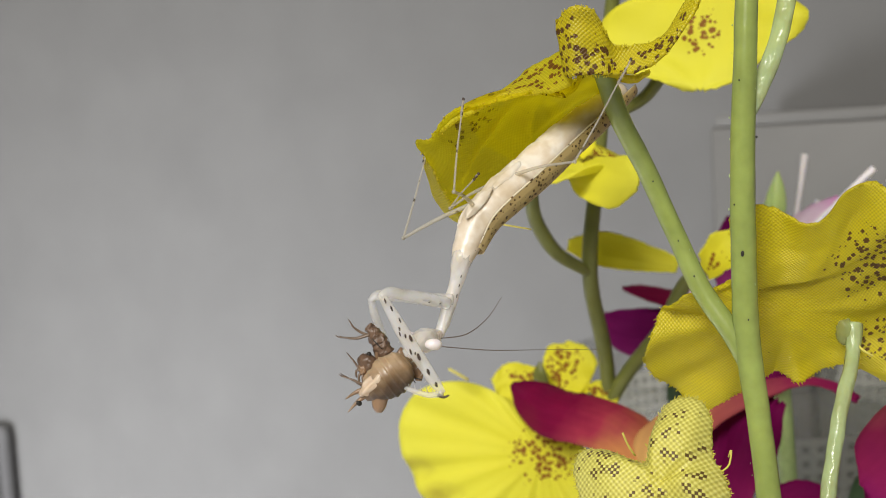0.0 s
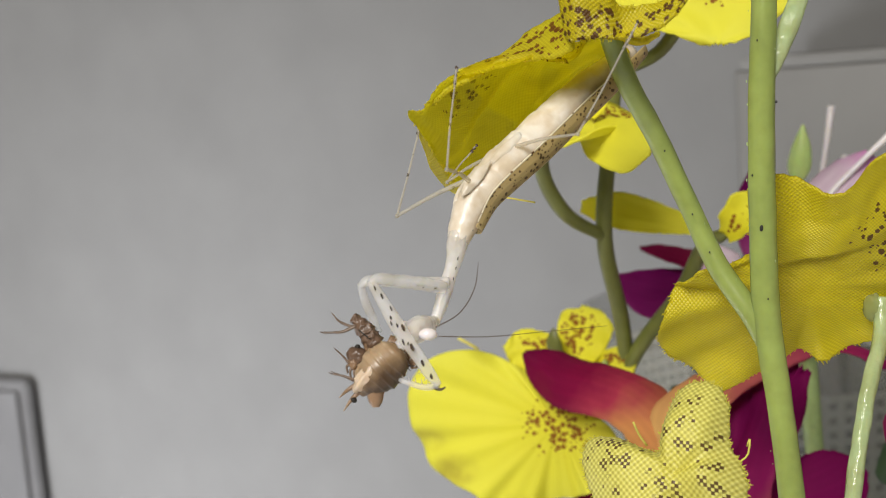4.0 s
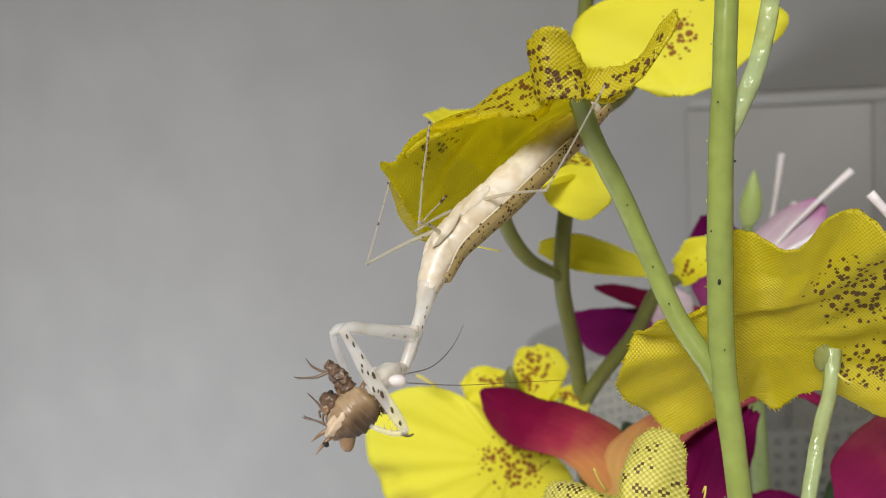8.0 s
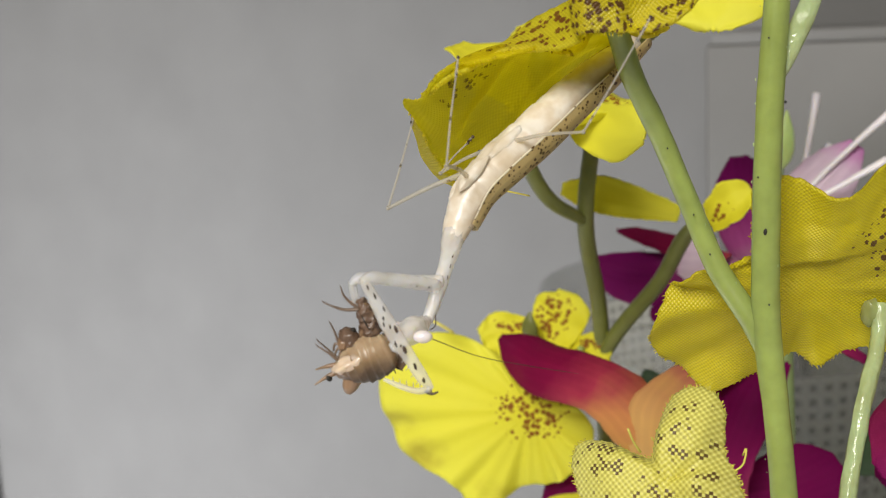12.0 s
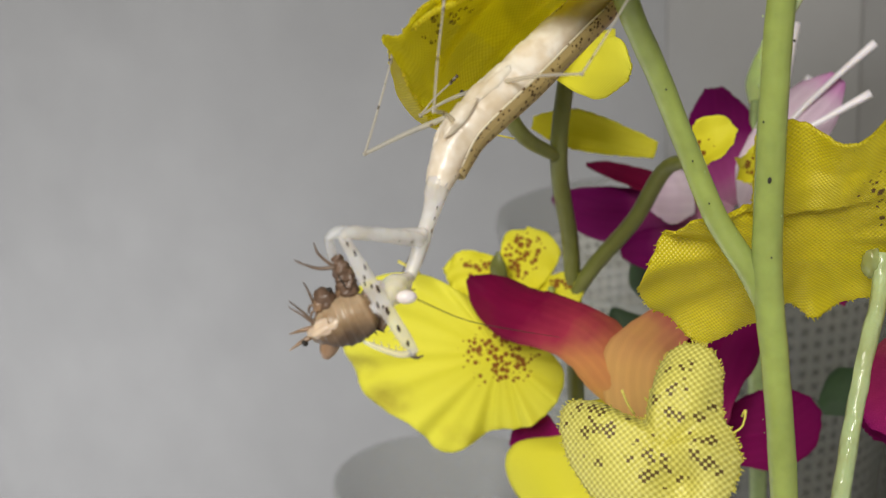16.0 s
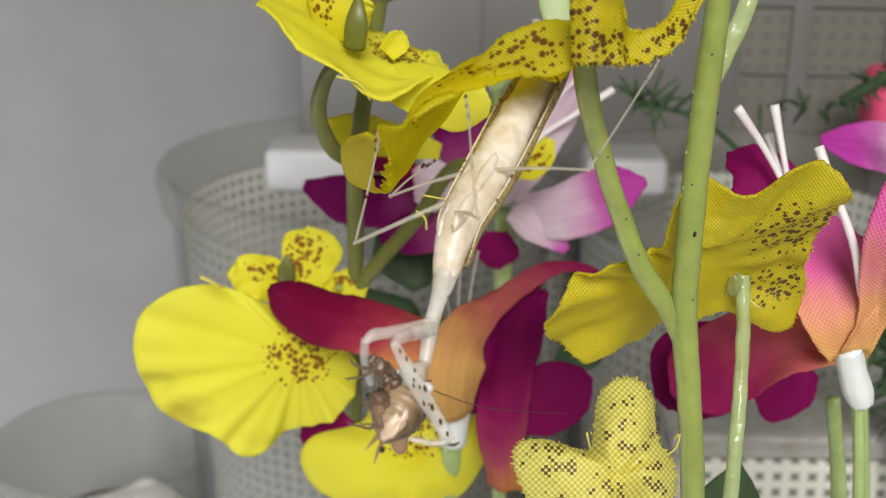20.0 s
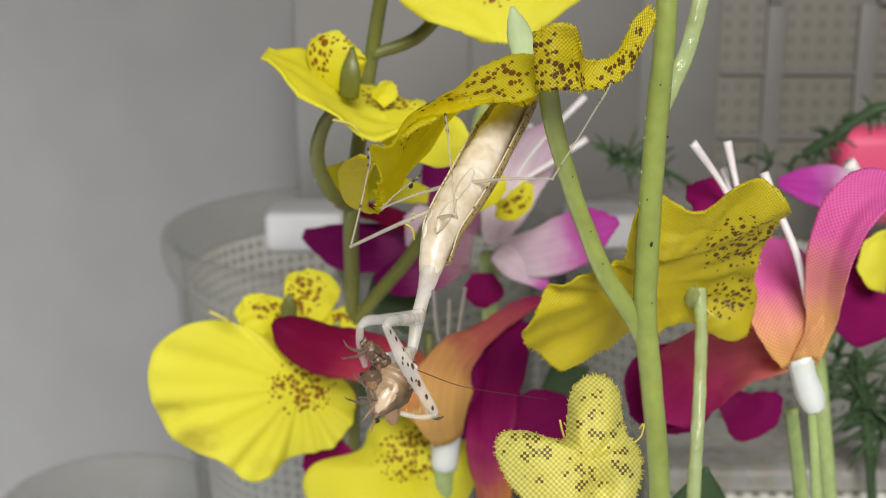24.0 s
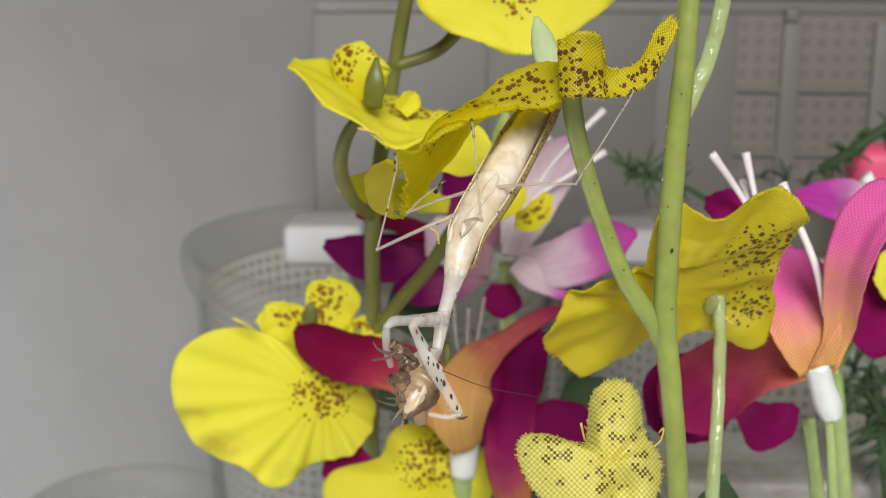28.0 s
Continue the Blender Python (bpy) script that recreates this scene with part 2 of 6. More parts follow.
STEM_PALE = plain("stem_plastic_pale", (0.34, 0.45, 0.17), 0.22, vary=0.2, scale=700, bump=0.3, sss=0.4)
SEPAL = plain("sepal_plastic", (0.40, 0.50, 0.27), 0.6, vary=0.12, scale=400, bump=0.2, sss=0.4)
LEAF = plain("leaf_cloth", (0.030, 0.065, 0.022), 0.6, vary=0.3, scale=300, bump=0.3)
WHITE = plain("white_plastic", (0.74, 0.79, 0.78), 0.3, vary=0.08, scale=300, bump=0.2, sss=0.5)
STAMEN = plain("stamen_plastic", (0.80, 0.74, 0.76), 0.45, vary=0.08, scale=500, bump=0.1, sss=0.3)
STAMEN_THIN = glassy("stamen_plastic_thin", (0.72, 0.66, 0.64), 0.62, 0.3)
THREAD = plain("thread", (0.62, 0.55, 0.10), 0.7, vary=0.1, scale=800, bump=0)
SPECK = plain("dark_speck", (0.015, 0.012, 0.008), 0.6, vary=0.2, scale=900, bump=0)
BUD = plain("bud_plastic", (0.56, 0.72, 0.26), 0.4, vary=0.12, scale=300, bump=0.05, sss=0.7)
STUB = glassy("stem_plastic_clear", (0.50, 0.61, 0.32), 0.34, 0.10)
GLUE = glassy("clear_glue", (0.42, 0.48, 0.22), 0.62, 0.08)
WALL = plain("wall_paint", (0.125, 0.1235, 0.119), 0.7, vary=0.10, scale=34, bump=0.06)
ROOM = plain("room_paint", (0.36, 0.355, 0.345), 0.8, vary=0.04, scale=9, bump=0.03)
TABLE = plain("table_top", (0.78, 0.77, 0.77), 0.5, vary=0.12, scale=40, bump=0.05)

# ---- building helpers ----


def W(p):
    """Decimetres of the plan to metres of the world."""
    return Vector((0.1 * p[0], 0.1 * p[1], 0.1 * (p[2] + LIFT)))


def thing(name, base, label, category, group=""):
    ob = new(name)
    ob.empty_display_size = 0.01
    ob.location = W(base)
    return tagged(ob, label, category, group)


def origin_of(ob):
    p = ob.location.copy()
    while ob.parent:
        ob = ob.parent
        p += ob.location
    return p


def part(name, bm, mat, parent, label="", pivot=None, smooth=True):
    """Links a bmesh, in world metres, as one mesh object under its thing; pivot: its own origin, in plan decimetres."""
    at = W(pivot) if pivot else origin_of(parent)
    me = bpy.data.meshes.new(name)
    for v in bm.verts:
        v.co -= at
    if smooth:
        for f in bm.faces:
            f.smooth = True
    bmesh.ops.recalc_face_normals(bm, faces=bm.faces[:])
    bm.to_mesh(me)
    bm.free()
    me.materials.append(mat)
    ob = new(name, me)
    ob.parent = parent
    ob.location = at - origin_of(parent)
    if label:
        ob["label"] = label
    return ob


def structure(name, bm, mat, label):
    me = bpy.data.meshes.new(name)
    bmesh.ops.recalc_face_normals(bm, faces=bm.faces[:])
    bm.to_mesh(me)
    bm.free()
    me.materials.append(mat)
    return tagged(new(name, me), label, name.split("_")[0], kind="structure")


def spline(pts, n):
    """n + 1 points along a smooth curve through tuples of any size."""
    p = np.array(pts, float)
    if len(p) == 2:
        p = np.array([p[0], (p[0] + p[1]) / 2, p[1]])
    d = np.maximum(np.linalg.norm(np.diff(p[:, :3], axis=0), axis=1), 1e-6)
    slope = np.diff(p, axis=0) / d[:, None]
    m = np.vstack([slope[:1], (slope[:-1] * d[1:, None] + slope[1:] * d[:-1, None]) / (d[1:] + d[:-1])[:, None], slope[-1:]])
    out = []
    for s in np.linspace(0, len(p) - 1 - 1e-9, n + 1):
        k = int(s)
        u = s - k
        a, b = p[k], p[k + 1]
        out.append((2 * u**3 - 3 * u**2 + 1) * a + (u**3 - 2 * u**2 + u) * d[k] * m[k] + (3 * u**2 - 2 * u**3) * b + (u**3 - u**2) * d[k] * m[k + 1])
    return np.array(out)


def tube(pts, radii, n=None, seg=12, flat=None, bm=None, wobble=0.0):
    """A round rod along a curve; flat: (direction, factor) squeezes it that way. All in decimetres."""
    bm = bm or bmesh.new()
    if not hasattr(radii, "__len__"):
        radii = [radii] * len(pts)
    n = n or 6 * (len(pts) - 1)
    c = spline([(*p, r) for p, r in zip(pts, radii)], n)
    rings = []
    ref = None
    for i, q in enumerate(c):
        w = Vector(q[:3])
        tan = (Vector(c[min(i + 1, n)][:3]) - Vector(c[max(i - 1, 0)][:3])).normalized()
        if ref is None:
            ref = tan.orthogonal().normalized()
        ref = (ref - tan * ref.dot(tan)).normalized()
        side = tan.cross(ref)
        ring = []
        for k in range(seg):
            a = 2 * math.pi * k / seg
            r = max(q[3], 1e-4) * (1 + wobble * noise.noise(w * 40 + Vector((k, 0, 0))))
            off = (ref * math.cos(a) + side * math.sin(a)) * r
            if flat:
                d = Vector(flat[0]).normalized()
                off -= d * off.dot(d) * (1 - flat[1])
            ring.append(bm.verts.new(W(w + off)))
        rings.append(ring)
    for a, b in zip(rings, rings[1:]):
        for k in range(seg):
            bm.faces.new((a[k], a[(k + 1) % seg], b[(k + 1) % seg], b[k]))
    bm.faces.new(rings[0][::-1])
    bm.faces.new(rings[-1])
    return bm


def blob(centre, axes, seg=16, rings=10, lump=0.0, bm=None):
    """An ellipsoid with three half axes, as vectors in decimetres, with uneven skin."""
    bm = bm or bmesh.new()
    c = Vector(centre)
    x, y, z = (Vector(a) for a in axes)
    made = bmesh.ops.create_uvsphere(bm, u_segments=seg, v_segments=rings, radius=1)["verts"]
    for v in made:
        d = v.co.copy()
        k = 1 + lump * noise.noise(d * 2.3 + c * 30)
        v.co = W(c + (x * d.x + y * d.y + z * d.z) * k)
    return bm


RIM = []


def sheet(stations, nu=26, nv=18, cup=0.0, ruffle=0.0, fray=0.008, seed=0, spots=(), grad=(0.0, 1.0), thick=0.0035, waves=3.0, pleat=0.0, lobes=0.0, blots=(), edge_light=0.0):
    """A cloth petal lofted through stations (centre, half-width vector, bow of the middle). cup: bow of the cross-section; ruffle: waves towards the rim;
    spots: (u, v, radius u, radius v) on the petal, u 0..1 along it and v -1..1 across; grad: colour at base and tip. Returns a closed thin sheet."""
    bm = bmesh.new()
    uvl = bm.loops.layers.uv.new("UVMap")
    sl = bm.verts.layers.float.new("spot")
    gl = bm.verts.layers.float.new("grad")
    bl = bm.verts.layers.float.new("blot")
    rows = spline([(*q[0], *q[1], *(q[2] if len(q) > 2 else (0, 0, 0))) for q in stations], nu)
    rnd = random.Random(seed)
    pts, data = [], []
    along = 0.0
    last = None
    off = Vector((seed * 3.1, seed * 1.7, 0))
    for i, q in enumerate(rows):
        c, s, bow = Vector(q[:3]), Vector(q[3:6]), Vector(q[6:])
        tan = Vector(rows[min(i + 1, nu)][:3]) - Vector(rows[max(i - 1, 0)][:3])
        full = s.copy()
        nor = tan.cross(s)
        nor = nor.normalized() if nor.length > 1e-9 else Vector((0, 0, 1))
        if last is not None:
            along += (c - last).length
        last = c
        row, drow = [], []
        for j in range(nv + 1):
            v = 2 * j / nv - 1
            u = i / nu
            s = full * (1 + lobes * (noise.noise(Vector((u * 5, 3 * (v > 0), 7)) + off) + 0.5 * noise.noise(Vector((u * 14, 9 * (v > 0), 2)) + off)))
            rim = max(abs(v) ** 6, max(0.0, (u - 0.9) * 10) ** 2)
            w = s.length
            b = cup * w * v * v + ruffle * rim ** 0.5 * math.sin(waves * 2 * math.pi * (u if abs(v) > 0.5 else v) + seed + 2 * v)
            b += 0.09 * w * noise.noise(Vector((u * 3, v * 2, 0)) + off)
            b += pleat * math.sin(11 * v + 2 * noise.noise(Vector((v * 3, u, 5)) + off)) * min(1.0, 1.6 * u) * min(1.0, 2.6 * (1 - u)) * min(1.0, w / 0.08)
            p = c + s * v + nor * b + bow * (1 - v * v)
            if rim > 0.6 and fray:
                p += Vector((rnd.uniform(-1, 1), rnd.uniform(-1, 1), rnd.uniform(-1, 1))) * 0.0025 * (fray / 0.02)
            row.append((p, nor))
            sp = 0.0
            for su, sv, ru, rv in spots:
                d = ((u - su) / ru) ** 2 + ((v - sv) / rv) ** 2
                sp = max(sp, 1 - d) if d < 1 else sp
            # A highlight along one edge is put into the petal's colour gradient.
            drow.append((sp ** 0.5 if sp > 0 else 0.0, grad[0] + (grad[1] - grad[0]) * u - abs(edge_light) * max(0.0, v if edge_light > 0 else -v) ** 2, 0.1 * along, 0.1 * w * v, max([0.0] + [1 - ((u - a) / ra) ** 2 - ((v - b2) / rb) ** 2 for a, b2, ra, rb in blots])))
        pts.append(row)
        data.append(drow)
    RIM[:] = [(pts[i][j][0], pts[i][j][0] - pts[i][nv // 2][0] if j in (0, nv) else pts[i][j][0] - pts[i - 1][j][0]) for i in range(2, nu + 1) for j in range(nv + 1) if j in (0, nv) or i == nu]
    layers = []
    for side in (0.5, -0.5):
        layer = []
        for row, drow in zip(pts, data):
            lv = []
            for (p, nor), d in zip(row, drow):
                x = bm.verts.new(W(p + nor * thick * side))
                x[sl], x[gl], x[bl] = d[0], d[1], d[4]
                lv.append(x)
            layer.append(lv)
        layers.append(layer)

    def quad(a, b, c, d, ids):
        f = bm.faces.new((a, b, c, d))
        for loop, (i, j) in zip(f.loops, ids):
            loop[uvl].uv = data[i][j][2:4]

    for k, layer in enumerate(layers):
        for i in range(nu):
            for j in range(nv):
                ids = [(i, j), (i + 1, j), (i + 1, j + 1), (i, j + 1)]
                ids = ids if k == 0 else ids[::-1]
                quad(*[layer[a][b] for a, b in ids], ids)
    ring = [(i, 0) for i in range(nu)] + [(nu, j) for j in range(nv)] + [(i, nv) for i in range(nu, 0, -1)] + [(0, j) for j in range(nv, 0, -1)]
    for a, b in zip(ring, ring[1:] + ring[:1]):
        quad(layers[0][a[0]][a[1]], layers[1][a[0]][a[1]], layers[1][b[0]][b[1]], layers[0][b[0]][b[1]], [a, a, b, b])
    return bm


def round_trip(stops, a):
    """A smooth closed curve through (degrees, value) pairs, at the angle a in degrees."""
    n = len(stops)
    a = a % 360
    k = max([i for i in range(n) if stops[i][0] <= a], default=n - 1)
    get = lambda i: (stops[i % n][0] + 360 * (i // n), stops[i % n][1])
    if a < stops[0][0]:
        a += 360
    (x0, y0), (x1, y1), (x2, y2), (x3, y3) = (get(i) for i in range(k - 1, k + 3))
    m1, m2 = (y2 - y0) / (x2 - x0), (y3 - y1) / (x3 - x1)
    d = x2 - x1
    u = (a - x1) / d
    return (2 * u**3 - 3 * u**2 + 1) * y1 + (u**3 - 2 * u**2 + u) * d * m1 + (3 * u**2 - 2 * u**3) * y2 + (u**3 - u**2) * d * m2


def lobed(centre, across, up, outline, height, spots=(), blots=(), nr=22, nt=150, thick=0.0035, jag=0.0008, seed=0, grad=(0.2, 1.0), back=None, away=(0, 1, 0)):
    """A cloth flower cut in one piece: its outline as (degrees, radius) round a centre, in the plane of across and up; height(x, y, part of the radius, degrees) lifts it off the plane, back(x, y) bends it away. The weave runs along across and up."""
    rnd = random.Random(seed)
    bm = bmesh.new()
    uvl = bm.loops.layers.uv.new("UVMap")
    sl, gl, bl = (bm.verts.layers.float.new(k) for k in ("spot", "grad", "blot"))
    c, ax = Vector(centre), Vector(across).normalized()
    ay = (Vector(up) - ax * ax.dot(Vector(up))).normalized()
    nor = ax.cross(ay)
    rim = [round_trip(outline, 360 * j / nt) + rnd.uniform(-jag, jag) for j in range(nt)]
    flat, rings = {}, []
    edge = []
    for side in (0.5, -0.5):
        layer = []
        for i in range(nr + 1):
            ring = []
            for j in range(nt if i else 1):
                a, q = 360 * j / nt, i / nr
                x, y = rim[j] * q * math.cos(radians(a)), rim[j] * q * math.sin(radians(a))
                p = c + ax * x + ay * y + nor * (height(x, y, q, a) + thick * side)
                if back:
                    p += Vector(away) * back(x, y)
                v = bm.verts.new(W(p))
                flat[v] = (0.1 * x, 0.1 * y)
                hit = [1 - ((x - a1) / r1) ** 2 - ((y - b1) / r2) ** 2 for a1, b1, r1, r2 in spots]
                v[sl] = max([0.0] + hit) ** 0.5
                v[gl] = grad[0] + (grad[1] - grad[0]) * q
                v[bl] = max([0.0] + [1 - ((x - a1) / r1) ** 2 - ((y - b1) / r2) ** 2 for a1, b1, r1, r2 in blots])
                ring.append(v)
                if i == nr and side > 0:
                    edge.append((p, ax * x + ay * y))
            layer.append(ring)
        rings.append(layer)

    def face(vs):
        f = bm.faces.new(vs)
        for loop in f.loops:
            loop[uvl].uv = flat[loop.vert]

    for k, layer in enumerate(rings):
        for j in range(nt):
            j2 = (j + 1) % nt
            tri = (layer[0][0], layer[1][j], layer[1][j2])
            face(tri if k == 0 else tri[::-1])
            for i in range(1, nr):
                quad = (layer[i][j], layer[i + 1][j], layer[i + 1][j2], layer[i][j2])
                face(quad if k == 0 else quad[::-1])
    for j in range(nt):
        j2 = (j + 1) % nt
        face((rings[0][nr][j], rings[1][nr][j], rings[1][nr][j2], rings[0][nr][j2]))
    RIM[:] = edge
    return bm


def frayed(parent, mat, count, length, seed):
    """Loose threads along the rim of the petal that was made last, as one part."""
    rnd = random.Random(seed)
    bm = bmesh.new()
    for k in range(count):
        p, out = rnd.choice(RIM)
        d = out.normalized() * length * rnd.uniform(0.2, 1.0) ** 2 * 1.6 if out.length > 1e-6 else Vector((0, 0, length))
        e = Vector((rnd.uniform(-1, 1), rnd.uniform(-1, 1), rnd.uniform(-1, 1))) * length * 0.6
        p = p + Vector((rnd.uniform(-1, 1), rnd.uniform(-1, 1), rnd.uniform(-1, 1))) * 0.0012
        tube([tuple(p - d * 0.3), tuple(p + d * 0.5 + e * 0.3), tuple(p + d + e)], [0.0007, 0.0006, 0.0003], 3, 4, bm=bm)
    ob = part("frayed_threads", bm, mat, parent)
    return tagged(ob, kind="stuff")


def stations(spine, widths, facing):
    """Stations for sheet() from a spine, half widths and the direction that the petal's face looks; facing may change from point to point."""
    out = []
    n = len(spine)
    for i, (p, w) in enumerate(zip(spine, widths)):
        f = Vector(facing[i] if hasattr(facing[0], "__len__") else facing)
        tan = Vector(spine[min(i + 1, n - 1)]) - Vector(spine[max(i - 1, 0)])
        out.append((p, tuple(tan.cross(f).normalized() * w)))
    return out


def box(bm, lo, hi):
    """A box between two corners, in metres of the world."""
    m = Matrix.Translation((Vector(lo) + Vector(hi)) / 2) @ Matrix.Diagonal((*(Vector(hi) - Vector(lo)), 1))
    bmesh.ops.create_cube(bm, size=1, matrix=m)
    return bm


def slab(name, lo, hi, mat, label):
    return structure(name, box(bmesh.new(), lo, hi), mat, label)


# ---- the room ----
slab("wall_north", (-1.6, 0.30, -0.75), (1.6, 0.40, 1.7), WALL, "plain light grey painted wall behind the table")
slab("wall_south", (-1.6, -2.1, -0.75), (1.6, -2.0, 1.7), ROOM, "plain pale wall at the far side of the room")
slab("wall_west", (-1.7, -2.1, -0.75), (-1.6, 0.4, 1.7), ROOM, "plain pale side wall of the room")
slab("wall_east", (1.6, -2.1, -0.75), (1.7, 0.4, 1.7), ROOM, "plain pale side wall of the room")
slab("ceiling", (-1.7, -2.1, 1.7), (1.7, 0.4, 1.8), ROOM, "plain white ceiling")
slab("floor", (-1.7, -2.1, -0.85), (1.7, 0.4, -0.75), TABLE, "plain grey floor")
table = thing("table", (0, 0, -1.5), "plain grey table carrying the plants and cups", "table")
part("tabletop", box(bmesh.new(), (-0.8, -0.45, -0.03), (0.8, 0.296, 0.0)), TABLE, table, smooth=False)
for sx in (-0.75, 0.75):
    for sy in (-0.4, 0.25):
        part("leg", box(bmesh.new(), (sx - 0.025, sy - 0.025, -0.75), (sx + 0.025, sy + 0.025, -0.03)), TABLE, table, smooth=False)


# ---- the yellow orchid spray in front ----


def flower(name, at, parent, label="", size=0.006):
    """A holder for one flower's petals, as a part of its spray."""
    bm = blob(at, [(size, 0, 0), (0, size, 0), (0, 0, size)], 10, 6)
    return part(name, bm, STEM, parent, label, pivot=at)


spray = thing("orchid_spray", (0.27, -0.15, -3.0), "artificial yellow orchid spray on a pale green plastic stem", "artificial flower", "yellow orchid sprays")
main = part("stem", tube([(0.268, -0.078, 0.25), (0.264, -0.093, 0.05), (0.261, -0.103, -0.05), (0.255, -0.107, -0.16), (0.252, -0.109, -0.28), (0.253, -0.110, -0.37), (0.262, -0.116, -0.44), (0.273, -0.123, -0.54), (0.286, -0.13, -0.8), (0.28, -0.14, -3.0)],
    [0.011, 0.0115, 0.012, 0.0128, 0.0132, 0.0138, 0.0128, 0.0128, 0.013, 0.014], 80, 14, wobble=0.05), STEM, spray)
part("mark", blob((0.2538, -0.1222, -0.2760), [(0.0018, 0, 0.0005), (0, 0.001, 0), (0, 0, 0.0032)], 8, 6), SPECK, main)
part("mark", blob((0.269, -0.107, -0.157), [(0.0012, 0, 0), (0, 0.0012, 0), (0, 0, 0.0014)], 8, 6), SPECK, main)
part("branch", tube([(0.128, -0.170, -0.078), (0.136, -0.150, -0.125), (0.154, -0.120, -0.185), (0.179, -0.106, -0.255), (0.205, -0.106, -0.315), (0.243, -0.109, -0.375), (0.255, -0.111, -0.41)],
    [0.0105, 0.0108, 0.0105, 0.0105, 0.011, 0.0105, 0.006], 48, 14, wobble=0.06), STEM, spray)
for p in ((0.150, -0.1335, -0.160), (0.163, -0.1255, -0.198), (0.186, -0.1195, -0.262), (0.201, -0.1180, -0.300), (0.2575, -0.1225, -0.345), (0.2470, -0.1215, -0.225), (0.256, -0.1185, -0.098)):
    part("mark", blob(p, [(0.0009, 0, 0), (0, 0.0008, 0), (0, 0, 0.0011)], 6, 5), SPECK, main)


def glints(pts, radius, side, count, seed):
    """Tiny pale blobs standing in for glints along a stem's edge, as one part."""
    rnd = random.Random(seed)
    c = spline(pts, 200)
    bm = bmesh.new()
    for k in range(count):
        p = Vector(c[rnd.randrange(4, 196)]) + Vector(side) * radius * rnd.uniform(0.86, 1.02) + Vector((0, -1, 0)) * radius * rnd.uniform(0.1, 0.5)
        r = rnd.uniform(0.0004, 0.0009)
        blob(tuple(p), [(r, 0, 0), (0, r, 0), (0, 0, r * rnd.uniform(1, 2.6))], 6, 4, bm=bm)
    return bm


STEM_LINE = [(0.264, -0.093, 0.05), (0.255, -0.107, -0.16), (0.253, -0.110, -0.37), (0.273, -0.123, -0.54)]
tagged(part("glints", glints(STEM_LINE, 0.0130, (-1, 0, 0), 14, 1), STEM_PALE, main, "pale specks shaped as glints on the stem edge"), kind="stuff")
tagged(part("glints", glints(STEM_LINE, 0.0130, (1, 0, 0), 8, 2), STEM_PALE, main, "pale specks shaped as glints on the stem edge"), kind="stuff")
tagged(part("glints", glints([(0.136, -0.150, -0.125), (0.154, -0.120, -0.185), (0.205, -0.106, -0.315), (0.243, -0.109, -0.375)], 0.0105, (0.7, 0, 0.7), 14, 3), STEM_PALE, main, "pale specks shaped as glints on the stem edge"), kind="stuff")
part("branch", tube([(0.260, -0.104, -0.140), (0.270, -0.097, -0.112), (0.291, -0.089, -0.058), (0.303, -0.083, 0.0), (0.31, -0.08, 0.1), (0.33, -0.07, 0.24)],
    [0.005, 0.0085, 0.0095, 0.009, 0.008, 0.008], 46, 12, flat=((0, 1, 0), 0.7), wobble=0.12), STUB, spray, "pale ribbed see-through side stem")
stub = part("cut_stem", tube([(0.3405, 0.020, -0.372), (0.342, 0.008, -0.395), (0.335, -0.04, -0.45), (0.325, -0.09, -0.55), (0.315, -0.11, -0.8), (0.30, -0.12, -3.0)],
    [0.0095, 0.0080, 0.0085, 0.0085, 0.0095, 0.010], 60, 8, wobble=0.2), STUB, spray, "pale ribbed cut stem with a clear glue blob")
part("glue", blob((0.333, 0.014, -0.380), [(0.011, 0, 0), (0, 0.009, 0), (0, 0, 0.014)], 14, 9, 0.3), GLUE, stub)

# the flower from which the mantis hangs
fa = flower("flower", (0.125, -0.172, -0.075), spray, "yellow orchid flower with red-brown dots")


def between(near, far, bow=(0, 0, 0)):
    """A station from its two edges."""
    a, b = Vector(near), Vector(far)
    return tuple((a + b) / 2), tuple((b - a) / 2), bow


part("lip", sheet([between((0.116, -0.200, -0.080), (0.122, -0.100, -0.095)), between((0.098, -0.218, -0.094), (0.095, -0.020, -0.124), (0, -0.004, 0.016)), between((0.067, -0.226, -0.098), (0.058, 0.0, -0.140), (0, 0, 0.018)),
    between((0.018, -0.245, -0.104), (0.021, 0.0, -0.161), (0, 0, 0.012)), between((-0.018, -0.252, -0.120), (-0.010, -0.020, -0.198), (0, 0, -0.006)), between((-0.040, -0.252, -0.139), (-0.040, -0.070, -0.234), (0.008, 0, -0.018)), between((-0.046, -0.250, -0.148), (-0.056, -0.112, -0.236), (0.004, 0, -0.018))],
    cup=0.0, ruffle=0.005, seed=1, spots=[(0.54, -0.72, 0.22, 0.24), (0.22, -0.80, 0.28, 0.24)], grad=(0.1, 0.9), nu=44, nv=40, pleat=0.0060, lobes=0.04), YELLOW_LIP, fa)
frayed(fa, YELLOW, 160, 0.0018, 1)
